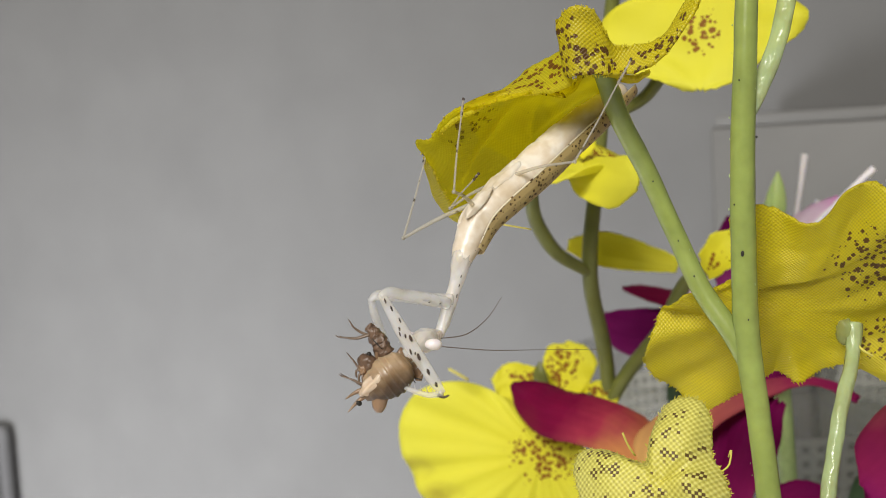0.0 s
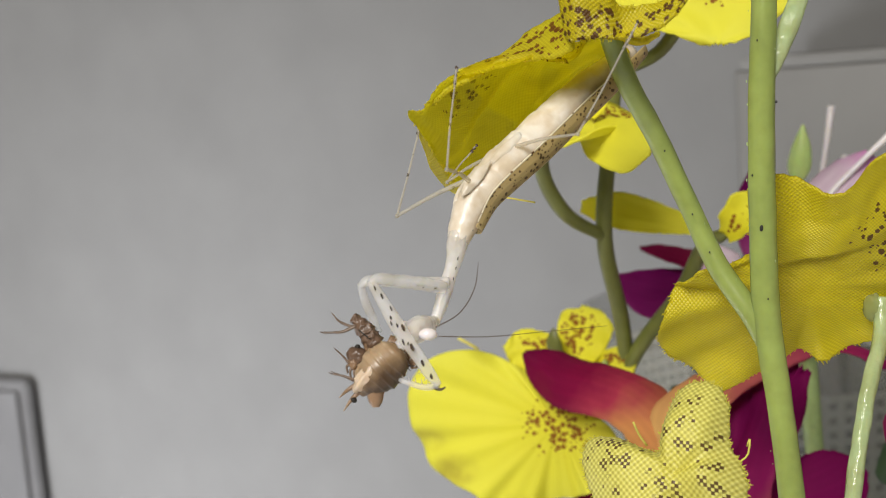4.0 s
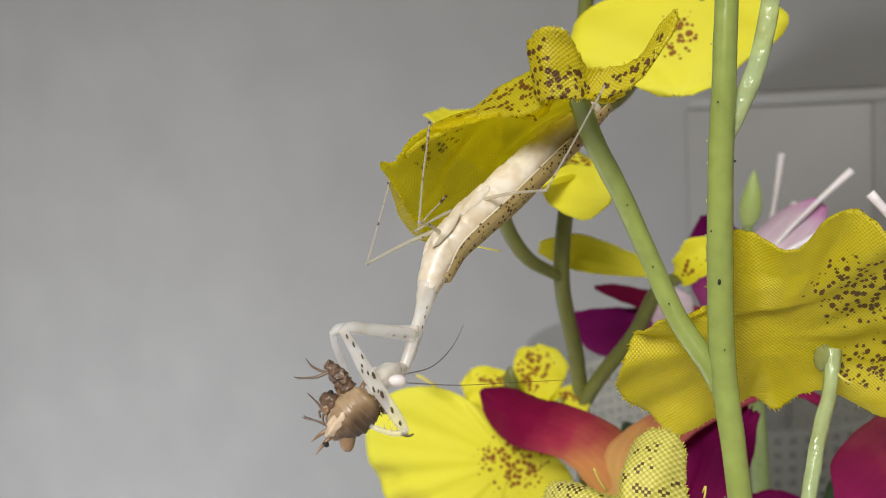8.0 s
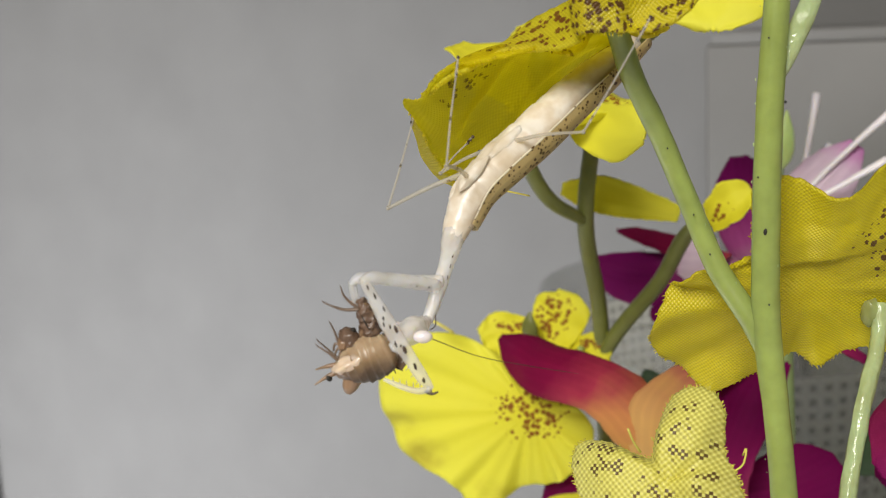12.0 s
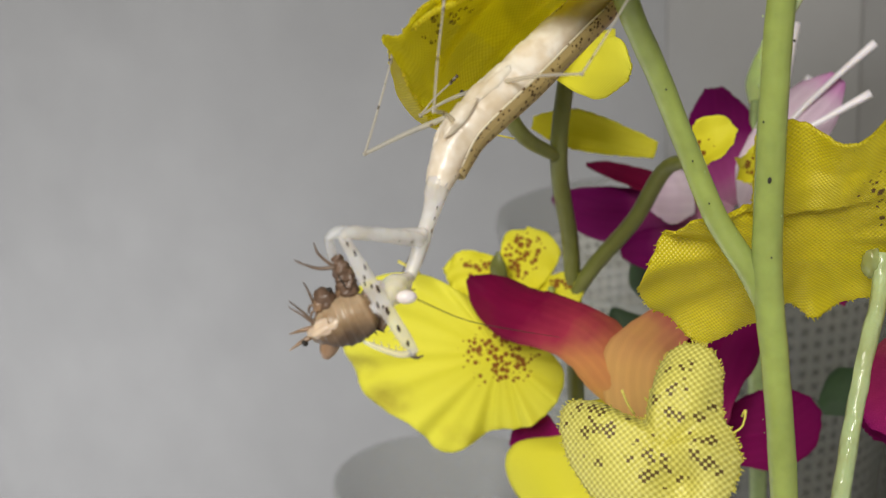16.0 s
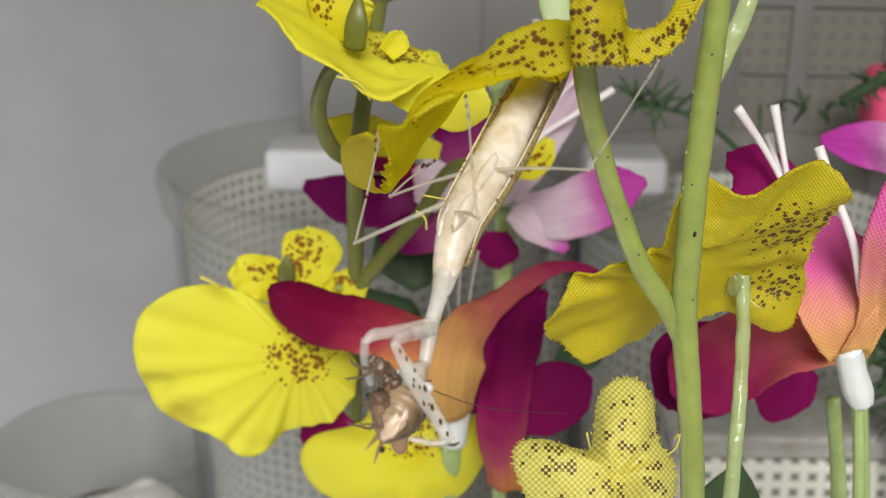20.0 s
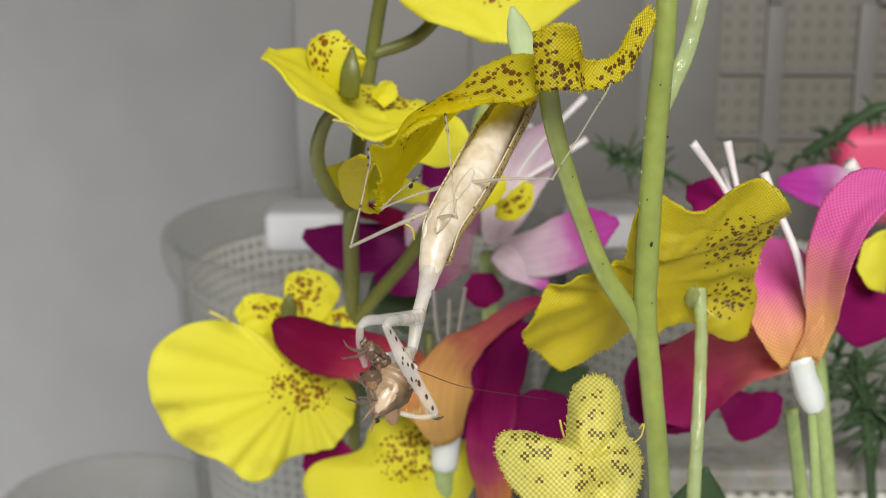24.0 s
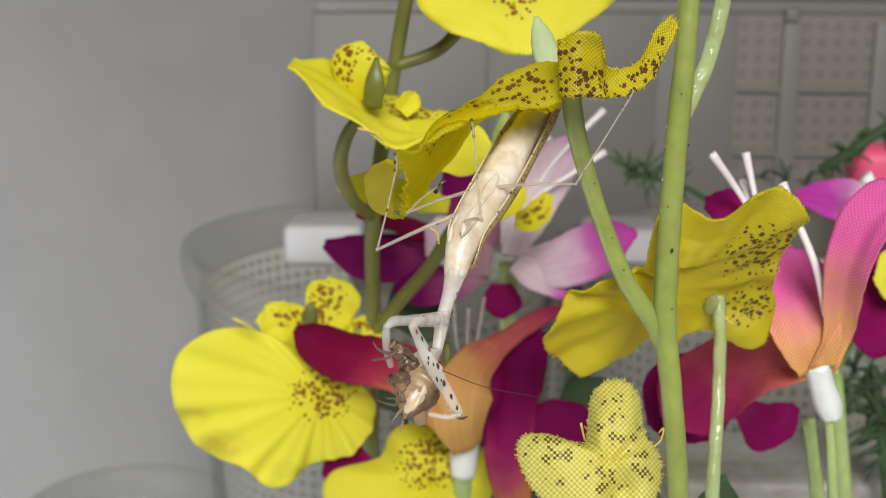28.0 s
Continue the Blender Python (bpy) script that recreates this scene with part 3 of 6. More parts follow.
part("lip_fold", sheet([between((0.112, -0.205, -0.056), (0.114, -0.228, -0.092)), between((0.094, -0.190, -0.058), (0.095, -0.228, -0.100)), between((0.071, -0.185, -0.066), (0.071, -0.225, -0.100)), between((0.047, -0.190, -0.079), (0.048, -0.228, -0.100)), between((0.026, -0.205, -0.096), (0.026, -0.236, -0.107)), between((0.001, -0.236, -0.113), (0.001, -0.250, -0.120)), between((-0.025, -0.243, -0.131), (-0.025, -0.250, -0.135))],
    ruffle=0.0015, seed=27, spots=[(0.35, 0.1, 0.45, 1.0)], grad=(0.3, 1.0), nu=34, nv=16), YELLOW_FINE, fa)
frayed(fa, YELLOW, 60, 0.002, 27)
part("lip_curl", sheet([between((-0.046, -0.225, -0.160), (-0.066, -0.205, -0.158)), between((-0.058, -0.190, -0.185), (-0.086, -0.160, -0.176)), between((-0.062, -0.140, -0.222), (-0.092, -0.125, -0.205), (-0.010, 0, 0)), between((-0.058, -0.110, -0.240), (-0.082, -0.100, -0.236), (-0.006, 0, 0)), between((-0.050, -0.100, -0.244), (-0.064, -0.095, -0.246))],
    ruffle=0.0, fray=0.006, seed=29, grad=(0.4, 0.9), nu=22, nv=12), YELLOW, fa)
part("upper_petal", sheet([between((0.112, -0.236, -0.086), (0.107, -0.243, -0.030)), between((0.128, -0.244, -0.086), (0.126, -0.252, -0.020)), between((0.148, -0.244, -0.086), (0.148, -0.248, -0.024), (0, 0.012, 0)), between((0.160, -0.236, -0.087), (0.160, -0.228, -0.056), (0, 0.010, -0.004)), between((0.182, -0.228, -0.085), (0.180, -0.212, -0.060)),
    between((0.209, -0.212, -0.069), (0.199, -0.192, -0.050)), between((0.228, -0.194, -0.036), (0.217, -0.174, -0.024)), between((0.236, -0.186, -0.017), (0.229, -0.174, -0.009))],
    cup=0.0, ruffle=0.002, seed=2, spots=[(0.42, -0.60, 0.62, 0.95), (0.06, 0.3, 0.14, 0.9), (0.72, 0.0, 0.22, 0.8)], grad=(0.0, 0.8), nu=44, nv=16), YELLOW_BACK, fa)
frayed(fa, YELLOW, 110, 0.0022, 2)
part("back_petal", sheet([between((0.125, -0.160, -0.085), (0.150, -0.200, -0.084)), between((0.150, -0.130, -0.092), (0.172, -0.190, -0.088)), between((0.166, -0.140, -0.086), (0.178, -0.170, -0.084))], seed=28, grad=(0.0, 0.3), nu=14, nv=10), YELLOW, fa)
part("sepal", sheet(stations([(0.108, -0.140, -0.068), (0.104, -0.130, -0.049), (0.099, -0.120, -0.032), (0.094, -0.110, -0.016)], [0.013, 0.014, 0.011, 0.002], (0.1, -1, 0.1)), cup=0.3, fray=0.002, seed=26, nu=14, nv=8, thick=0.005), SEPAL, fa)

# the flower seen from behind, with the cut stem
fb = flower("flower", (0.335, 0.035, -0.365), spray, "yellow orchid flower seen from behind with dark dots")


def back_of_flower(x, y, q, a):
    """A flap that laps over the lower petal, a crease along it, and a rim that waves."""
    step = lambda v: max(0.0, min(1.0, v)) ** 2 * (3 - 2 * max(0.0, min(1.0, v)))
    flap = step((y - 0.040 - 0.10 * x) / 0.010) * step((0.075 - x) / 0.06)
    h = 0.012 * flap
    h += 0.007 * q**3 * math.sin(radians(a) * 9 + 1.2) + 0.0035 * q**2 * math.sin(radians(a) * 17)
    h -= 0.006 * math.exp(-((y + 0.035 + 0.25 * x) / 0.010) ** 2) * step((-x) / 0.05)
    h -= 0.010 * math.exp(-((x - 0.120) / 0.020) ** 2 - ((y - 0.005) / 0.018) ** 2)
    return h + 0.007 * noise.noise(Vector((x * 13, y * 13, 6))) + 0.002 * noise.noise(Vector((x * 45, y * 45, 1)))


def behind_stem(x, y):
    """How far the upper flap leans back, so that the stem passes in front of it."""
    near = math.exp(-((x + 0.01) / 0.07) ** 2)
    return 0.066 * near * max(0.0, min(1.0, (y + 0.025) / 0.13)) + 0.010 + 0.040 * math.exp(-(((x - 0.073) / 0.070) ** 2) - ((y + 0.025) / 0.055) ** 2)


part("petal", lobed((0.270, -0.050, -0.345), (0.97, 0.2425, 0), (0, -0.55, 0.83), [(3, 0.132), (16, 0.138), (29, 0.149), (44, 0.180), (52, 0.187), (63, 0.184), (72, 0.170), (77, 0.148), (88, 0.143), (101, 0.152), (111, 0.168), (120, 0.125), (132, 0.088), (143, 0.077), (152, 0.089), (166, 0.107), (182, 0.125), (194, 0.144), (206, 0.166), (217, 0.170), (231, 0.172), (240, 0.165), (246, 0.138), (254, 0.122), (267, 0.097), (289, 0.104), (305, 0.106), (312, 0.124), (317, 0.175), (323, 0.188), (332, 0.184), (346, 0.156)],
    back_of_flower, [(0.096, 0.064, 0.068, 0.060), (0.112, -0.044, 0.052, 0.044)], nr=44, nt=240, seed=3, jag=0.0012, grad=(0.1, 0.7), back=behind_stem, away=(0.18, 0.96, -0.22)), YELLOW_BACK, fb)
frayed(fb, YELLOW, 420, 0.0020, 3)
part("loose_thread", tube([(0.340, 0.01, -0.385), (0.352, 0.005, -0.398), (0.362, 0.008, -0.405)], 0.0015, 8, 6), THREAD, fb)

# the low flower of coarse cloth
fc = flower("flower", (0.190, -0.175, -0.535), spray, "pale yellow three-lobed flower of coarse woven cloth")


def low_flower(x, y, q, a):
    """Lobes that arch and curl back at the rim, creased where they meet, and sink towards the throat."""
    crease = sum(w * math.exp(-((((a - b + 180) % 360) - 180) / 17) ** 2) for b, w in ((130, 0.55), (35, 1.0), (215, 0.3)))
    h = -0.020 * q**3 + 0.010 * math.sin(math.pi * q) * (1 - crease)
    h -= 0.030 * math.exp(-((x - 0.018) / 0.022) ** 2 - ((y + 0.030) / 0.020) ** 2)
    h -= 0.40 * max(0.0, x - 0.030) + 0.10 * max(0.0, y - 0.05)
    return h + 0.0035 * noise.noise(Vector((x * 30, y * 30, 2)))


part("petal", lobed((0.180, -0.205, -0.500), (1, 0, 0), (0, 0.49, 0.87), [(4, 0.064), (20, 0.060), (38, 0.058), (51, 0.069), (67, 0.093), (80, 0.099), (91, 0.094), (101, 0.078), (112, 0.053), (132, 0.033), (146, 0.047), (152, 0.073), (161, 0.098), (171, 0.102), (186, 0.094), (205, 0.084), (240, 0.072), (280, 0.060), (318, 0.068), (342, 0.065)],
    low_flower, [(0.012, 0.045, 0.036, 0.050), (-0.060, 0.014, 0.038, 0.030), (-0.018, -0.018, 0.060, 0.022), (0.040, 0.000, 0.024, 0.022)], nr=24, nt=190, seed=6, jag=0.0012), YELLOW_FRONT, fc)
frayed(fc, YELLOW_FRONT, 420, 0.0018, 6)
part("stalk", tube([(0.195, -0.170, -0.525), (0.205, -0.155, -0.55), (0.24, -0.15, -0.62), (0.275, -0.142, -0.72)], 0.008, 14, 10), STEM, fc)

# ---- the yellow orchid spray behind ----
spray2 = thing("orchid_spray", (-0.13, 0.56, -3.0), "artificial yellow orchid spray on olive stems behind the mantis", "artificial flower", "yellow orchid sprays")
part("stem", tube([(-0.02, 0.40, 0.20), (-0.06, 0.42, 0.0), (-0.095, 0.44, -0.2), (-0.119, 0.447, -0.37), (-0.125, 0.52, -0.52), (-0.13, 0.55, -0.7), (-0.13, 0.56, -3.0)],
    [0.010, 0.011, 0.0115, 0.0125, 0.0125, 0.013, 0.014], 50, 12), STEM_DARK, spray2)
part("branch", tube([(-0.119, 0.447, -0.37), (-0.148, 0.360, -0.318), (-0.160, 0.330, -0.269), (-0.146, 0.300, -0.213), (-0.115, 0.280, -0.169), (-0.102, 0.270, -0.120)], [0.009, 0.011, 0.011, 0.010, 0.009, 0.006], 30, 10), STEM_DARK, spray2)
part("branch", tube([(-0.085, 0.43, -0.13), (-0.012, 0.430, -0.101), (0.022, 0.420, -0.063), (0.055, 0.400, -0.003)], [0.009, 0.010, 0.010, 0.009], 20, 10), STEM_DARK, spray2)
part("branch", tube([(-0.127, 0.53, -0.60), (-0.094, 0.520, -0.550), (-0.030, 0.520, -0.472), (0.027, 0.500, -0.385), (0.054, 0.480, -0.372), (0.070, 0.480, -0.358)], [0.011, 0.012, 0.012, 0.011, 0.009, 0.005], 34, 10), STEM_DARK, spray2)

fe = flower("flower", (-0.15, 0.50, -0.58), spray2, "yellow orchid flower with a broad ruffled lip")
def broad_lip(x, y, q, a):
    """Shallow radial pleats that open towards a wavy rim; the whole lip bows back a little."""
    fan = math.sin(radians(a) * 15 + 2.2 * noise.noise(Vector((a / 40, 0, 3)))) + 0.6 * math.sin(radians(a) * 26 + 1)
    far = 1.0 if 100 < a < 330 else 0.35
    return 0.0058 * fan * q * q * far - 0.012 * q**4 + 0.010 * noise.noise(Vector((x * 9, y * 9, 1))) + 0.010 * math.sin(radians(a) * 5 + 0.7) * q**4


part("lip", lobed((-0.2033, 0.4188, -0.657), (0.967, 0.2545, 0), (0, 0.1416, 0.989), [(0, 0.072), (30, 0.050), (60, 0.045), (95, 0.060), (118, 0.085), (131, 0.136), (139, 0.177), (149, 0.214), (159, 0.236), (167, 0.241), (178, 0.237), (190, 0.226), (199, 0.217), (209, 0.196), (221, 0.172), (235, 0.177), (244, 0.172), (253, 0.147), (264, 0.121), (284, 0.119), (301, 0.115), (319, 0.110), (339, 0.099)],
    broad_lip, [(0.0, 0.0, 0.062, 0.056)], [(-0.209, -0.026, 0.035, 0.022), (-0.167, -0.071, 0.045, 0.030), (-0.073, -0.138, 0.042, 0.034)], nr=26, nt=240, seed=11, jag=0.0004), YELLOW_FAR, fe)
part("petal", sheet(stations([(-0.213, 0.520, -0.588), (-0.199, 0.530, -0.551), (-0.189, 0.540, -0.515), (-0.187, 0.550, -0.502)], [0.03, 0.042, 0.04, 0.015], (0, -1, 0.2)), ruffle=0.004, seed=12, spots=[(0.45, -0.2, 0.5, 0.8)], grad=(0, 0.6)), YELLOW_FAR, fe)
part("petal", sheet(stations([(-0.232, 0.520, -0.588), (-0.267, 0.500, -0.566), (-0.299, 0.490, -0.563), (-0.311, 0.480, -0.565)], [0.03, 0.035, 0.03, 0.012], (0, -1, 0.3)), ruffle=0.004, seed=13, spots=[(0.3, 0.3, 0.4, 0.6)], grad=(0, 0.6)), YELLOW_FAR, fe)
part("petal", sheet(stations([(-0.175, 0.520, -0.603), (-0.142, 0.520, -0.588), (-0.113, 0.520, -0.586), (-0.107, 0.520, -0.588)], [0.02, 0.028, 0.024, 0.010], (0, -1, 0.3)), ruffle=0.003, seed=14, spots=[(0.5, -0.4, 0.5, 0.5)], grad=(0, 0.6)), YELLOW_FAR, fe)
part("sepal", tube([(-0.228, 0.490, -0.563), (-0.226, 0.480, -0.540), (-0.225, 0.480, -0.521)], [0.014, 0.012, 0.002], 10, 8, flat=((0, 1, 0), 0.4)), STEM_DARK, fe)

ff = flower("flower", (-0.10, 0.27, -0.15), spray2, "yellow orchid flower seen from the side")
part("lip", sheet([between((-0.221, 0.200, -0.110), (-0.214, 0.260, -0.098)), between((-0.180, 0.180, -0.137), (-0.180, 0.300, -0.114)), between((-0.138, 0.160, -0.170), (-0.141, 0.360, -0.148)), between((-0.078, 0.160, -0.210), (-0.079, 0.380, -0.176)), between((-0.033, 0.180, -0.209), (-0.033, 0.360, -0.185)), between((0.001, 0.240, -0.199), (-0.003, 0.320, -0.193)), between((0.010, 0.270, -0.197), (0.006, 0.290, -0.193))],
    cup=0.04, ruffle=0.006, pleat=0.003, lobes=0.06, seed=15, spots=[(0.60, 0.55, 0.22, 0.5)], grad=(0.3, 0.9)), YELLOW_FAR, ff)
part("petal", sheet(stations([(-0.114, 0.270, -0.160), (-0.125, 0.260, -0.127), (-0.124, 0.260, -0.099), (-0.112, 0.260, -0.084)], [0.022, 0.042, 0.040, 0.014], (-0.2, -1, 0.2)), cup=0.35, ruffle=0.003, seed=16, spots=[(0.6, -0.5, 0.4, 0.45), (0.85, 0.2, 0.2, 0.5)], grad=(0, 0.8)), YELLOW_FAR, ff)
part("petal", sheet(stations([(-0.069, 0.280, -0.177), (-0.061, 0.280, -0.168), (-0.049, 0.280, -0.156), (-0.045, 0.280, -0.152)], [0.012, 0.015, 0.012, 0.005], (0.3, -1, 0.2)), cup=-0.4, seed=18, grad=(0, 0.7)), YELLOW_FAR, ff)
part("column", tube([(-0.106, 0.240, -0.163), (-0.102, 0.230, -0.130), (-0.100, 0.240, -0.097)], [0.014, 0.014, 0.003], 12, 10, flat=((0.1, 1, 0), 0.4)), STEM_DARK, ff)

fg = flower("flower", (0.13, 0.36, 0.03), spray2, "bright yellow orchid flower with an upright lip")
part("lip", sheet(stations([(0.098, 0.360, 0.046), (0.098, 0.350, 0.007), (0.098, 0.340, -0.040), (0.106, 0.320, -0.078), (0.105, 0.310, -0.099)], [0.07, 0.14, 0.135, 0.07, 0.02], (0.1, -1, 0.1)), cup=-0.06, ruffle=0.006, pleat=0.002, seed=19, spots=[(0.40, 0.0, 0.22, 0.24)], grad=(0.2, 1.0)), YELLOW_FAR, fg)

fh = flower("flower", (-0.02, 0.50, -0.86), spray2, "yellow orchid flower with a brown dotted throat")


def low_bloom(x, y, q, a):
    """Three broad lobes that droop from a sunken throat."""
    return 0.020 * math.sin(math.pi * q) - 0.020 * q**3 + 0.008 * math.sin(radians(a) * 7) * q * q + 0.006 * noise.noise(Vector((x * 12, y * 12, 4)))


part("petal", lobed((-0.030, 0.425, -0.830), (1, 0, 0), (0, 0.37, 0.93), [(0, 0.110), (24, 0.132), (50, 0.088), (75, 0.096), (100, 0.112), (123, 0.114), (145, 0.097), (158, 0.117), (170, 0.163), (182, 0.178), (200, 0.160), (225, 0.105), (270, 0.085), (315, 0.090)],
    low_bloom, [(0.004, 0.045, 0.070, 0.052)], nr=18, nt=130, seed=20, jag=0.0004, grad=(0.1, 0.8)), YELLOW_FAR, fh)

fi = flower("flower", (-0.076, 0.290, -0.210), spray2, "small yellow petals on the looped stalk")
part("petal", sheet(stations([(-0.086, 0.300, -0.208), (-0.056, 0.260, -0.208), (-0.003, 0.200, -0.213), (0.042, 0.160, -0.215), (0.059, 0.150, -0.217)], [0.008, 0.024, 0.034, 0.028, 0.008], (0.3, -1, 0.2)), seed=23, grad=(0.3, 0.9)), YELLOW_FAR, fi)

fj = flower("flower", (0.08, 0.53, -0.34), spray2, "curled yellow flower beside the stalk", 0.003)
part("petal", sheet(stations([(-0.181, 0.520, -0.334), (-0.128, 0.520, -0.340), (-0.062, 0.520, -0.354), (0.002, 0.520, -0.368)], [0.010, 0.028, 0.024, 0.012], (0.2, -1, 0.3)), cup=-0.3, seed=24, grad=(0.0, 0.6)), YELLOW_FAR, fj)
part("petal", sheet(stations([(0.114, 0.550, -0.395), (0.136, 0.530, -0.390), (0.154, 0.520, -0.368), (0.164, 0.520, -0.345)], [0.015, 0.02, 0.02, 0.008], (0, -1, 0.1)), cup=-0.4, seed=25, spots=[(0.5, 0.0, 0.5, 0.8)], grad=(0, 0.5)), YELLOW_FAR, fj)

part("petal", sheet(stations([(0.061, 0.470, -0.374), (0.081, 0.460, -0.352), (0.101, 0.460, -0.334), (0.118, 0.470, -0.322)], [0.012, 0.026, 0.028, 0.010], (-0.1, -1, 0.3)), cup=-0.5, ruffle=0.003, seed=71, spots=[(0.3, 0.0, 0.3, 0.5)], grad=(0, 0.4)), YELLOW_FAR, fj)
part("loose_thread", tube([(-0.305, 0.370, -0.532), (-0.318, 0.360, -0.520), (-0.333, 0.360, -0.513)], 0.0025, 8, 6), THREAD, fe)
part("loose_thread", tube([(-0.082, 0.160, -0.210), (-0.096, 0.150, -0.188), (-0.121, 0.150, -0.181)], 0.0016, 8, 6), THREAD, ff)
part("mark", blob((-0.014, -0.166, -0.199), [(0.0022, 0, 0.0020), (0, 0.001, 0), (-0.0012, 0, 0.0030)], 8, 6), SPECK, fa)
part("loose_thread", tube([(-0.02, -0.20, -0.232), (-0.012, -0.20, -0.238), (-0.010, -0.20, -0.250)], 0.0012, 8, 6), THREAD, fa)
part("loose_thread", tube([(-0.015, -0.120, -0.241), (0.002, -0.120, -0.244), (0.019, -0.120, -0.247)], 0.0010, 8, 6), THREAD, fa)
part("loose_thread", tube([(0.154, -0.200, -0.475), (0.150, -0.210, -0.461), (0.147, -0.215, -0.448)], 0.0012, 6, 6), THREAD, fc)
part("loose_thread", tube([(0.235, -0.170, -0.495), (0.243, -0.170, -0.488), (0.246, -0.170, -0.471), (0.242, -0.165, -0.480)], 0.0010, 8, 6), THREAD, fc)

# ---- magenta lilies ----
lily = thing("lily_spray", (0.03, 0.45, -3.0), "artificial lily with crimson petals and an orange throat", "artificial flower", "artificial lilies")
part("stem", tube([(0.029, 0.420, -0.749), (0.026, 0.420, -0.810), (0.02, 0.44, -1.1), (0.03, 0.45, -3.0)], [0.02, 0.018, 0.016, 0.016], 30, 10), STEM_PALE, lily)
part("tube", tube([(0.031, 0.420, -0.729), (0.029, 0.420, -0.760), (0.027, 0.420, -0.800)], [0.026, 0.024, 0.022], 8, 14), WHITE, lily, "white plastic flower tube")
part("petal", sheet(stations([(0.031, 0.380, -0.722), (0.005, 0.330, -0.639), (-0.043, 0.330, -0.588), (-0.109, 0.350, -0.572), (-0.172, 0.370, -0.565), (-0.219, 0.400, -0.554), (-0.241, 0.400, -0.541)], [0.026, 0.045, 0.044, 0.040, 0.042, 0.030, 0.006], (0.1, -0.8, 0.6)), cup=0.6, ruffle=0.003, seed=31, grad=(0.0, 1.0), edge_light=-0.15), LILY_DARK, lily)
part("petal", sheet(stations([(0.035, 0.380, -0.740), (0.025, 0.330, -0.667), (0.030, 0.320, -0.611), (0.051, 0.360, -0.582), (0.087, 0.420, -0.568), (0.135, 0.470, -0.550), (0.190, 0.520, -0.543), (0.235, 0.540, -0.555), (0.266, 0.550, -0.578)], [0.024, 0.046, 0.048, 0.034, 0.020, 0.016, 0.016, 0.014, 0.006],
    [(0.2, -1, 0.1), (0.25, -1, 0.15), (0.25, -1, 0.2), (0.3, -1, 0.4), (0.2, -0.6, 0.8), (0.1, -0.4, 1), (0.1, -0.3, 1), (0.1, -0.3, 1), (0.1, -0.3, 1)]), cup=0.28, ruffle=0.003, seed=32, grad=(0.0, 0.9), nu=36), LILY_ARCH, lily)
part("petal", sheet(stations([(0.105, 0.340, -0.836), (0.096, 0.330, -0.758), (0.098, 0.360, -0.694), (0.108, 0.410, -0.647), (0.125, 0.450, -0.598), (0.155, 0.490, -0.568)], [0.028, 0.036, 0.038, 0.042, 0.046, 0.018], (-0.2, -1, 0.1)), cup=0.5, ruffle=0.009, waves=2, lobes=0.12, seed=34, grad=(0.05, 1.0), edge_light=0.15), LILY_MAG, lily)
part("petal", sheet(stations([(0.061, 0.420, -0.749), (0.071, 0.400, -0.682), (0.077, 0.420, -0.631), (0.089, 0.460, -0.597)], [0.02, 0.03, 0.03, 0.01], (0.3, -1, 0.2)), cup=0.3, seed=33, grad=(0.5, 1.0)), LILY_DEEP, lily)
part("petal", sheet(stations([(0.109, 0.450, -0.763), (0.167, 0.470, -0.756), (0.215, 0.480, -0.730), (0.238, 0.480, -0.709)], [0.03, 0.055, 0.045, 0.012], (0, -1, 0.2)), cup=0.2, seed=35, grad=(0.5, 1.0)), LILY_DEEP, lily)
part("petal", sheet(stations([(-0.137, 0.470, -0.782), (-0.176, 0.470, -0.818), (-0.205, 0.470, -0.834)], [0.03, 0.04, 0.015], (0, -1, 0.2)), seed=36, grad=(0.6, 1.0)), LILY_DEEP, lily)
part("stamen", tube([(0.038, 0.420, -0.641), (0.015, 0.500, -0.591), (0.010, 0.520, -0.528)], [0.0020, 0.0022, 0.0032], 14, 8), STAMEN_THIN, lily)
part("stamen", tube([(0.042, 0.420, -0.641), (0.051, 0.500, -0.591), (0.062, 0.520, -0.523)], [0.0020, 0.0022, 0.0032], 14, 8), STAMEN_THIN, lily)
part("stamen", tube([(0.040, 0.420, -0.641), (0.034, 0.500, -0.601), (0.036, 0.520, -0.543)], [0.0020, 0.0022, 0.0032], 14, 8), STAMEN_THIN, lily)

lily2 = thing("lily_spray", (0.12, 0.75, -3.0), "artificial lily with white throat and magenta petal ends", "artificial flower", "artificial lilies")
part("stem", tube([(0.11, 0.72, -0.52), (0.115, 0.74, -0.7), (0.12, 0.75, -3.0)], [0.018, 0.016, 0.016], 24, 10), STEM_PALE, lily2)
part("petal", sheet(stations([(0.121, 0.660, -0.493), (0.171, 0.600, -0.482), (0.236, 0.570, -0.454), (0.289, 0.550, -0.424), (0.317, 0.550, -0.417)], [0.02, 0.045, 0.05, 0.03, 0.006], (0, -0.9, 0.6)), cup=0.25, seed=41, grad=(0.1, 1.0)), LILY_LIGHT, lily2)
part("petal", sheet(stations([(0.116, 0.660, -0.488), (0.129, 0.640, -0.432), (0.164, 0.660, -0.365), (0.201, 0.700, -0.318), (0.227, 0.720, -0.286)], [0.02, 0.040, 0.046, 0.040, 0.014], (0.2, -1, 0.2)), cup=0.3, seed=42, grad=(0.0, 0.55), pleat=0.002), LILY_LIGHT, lily2)
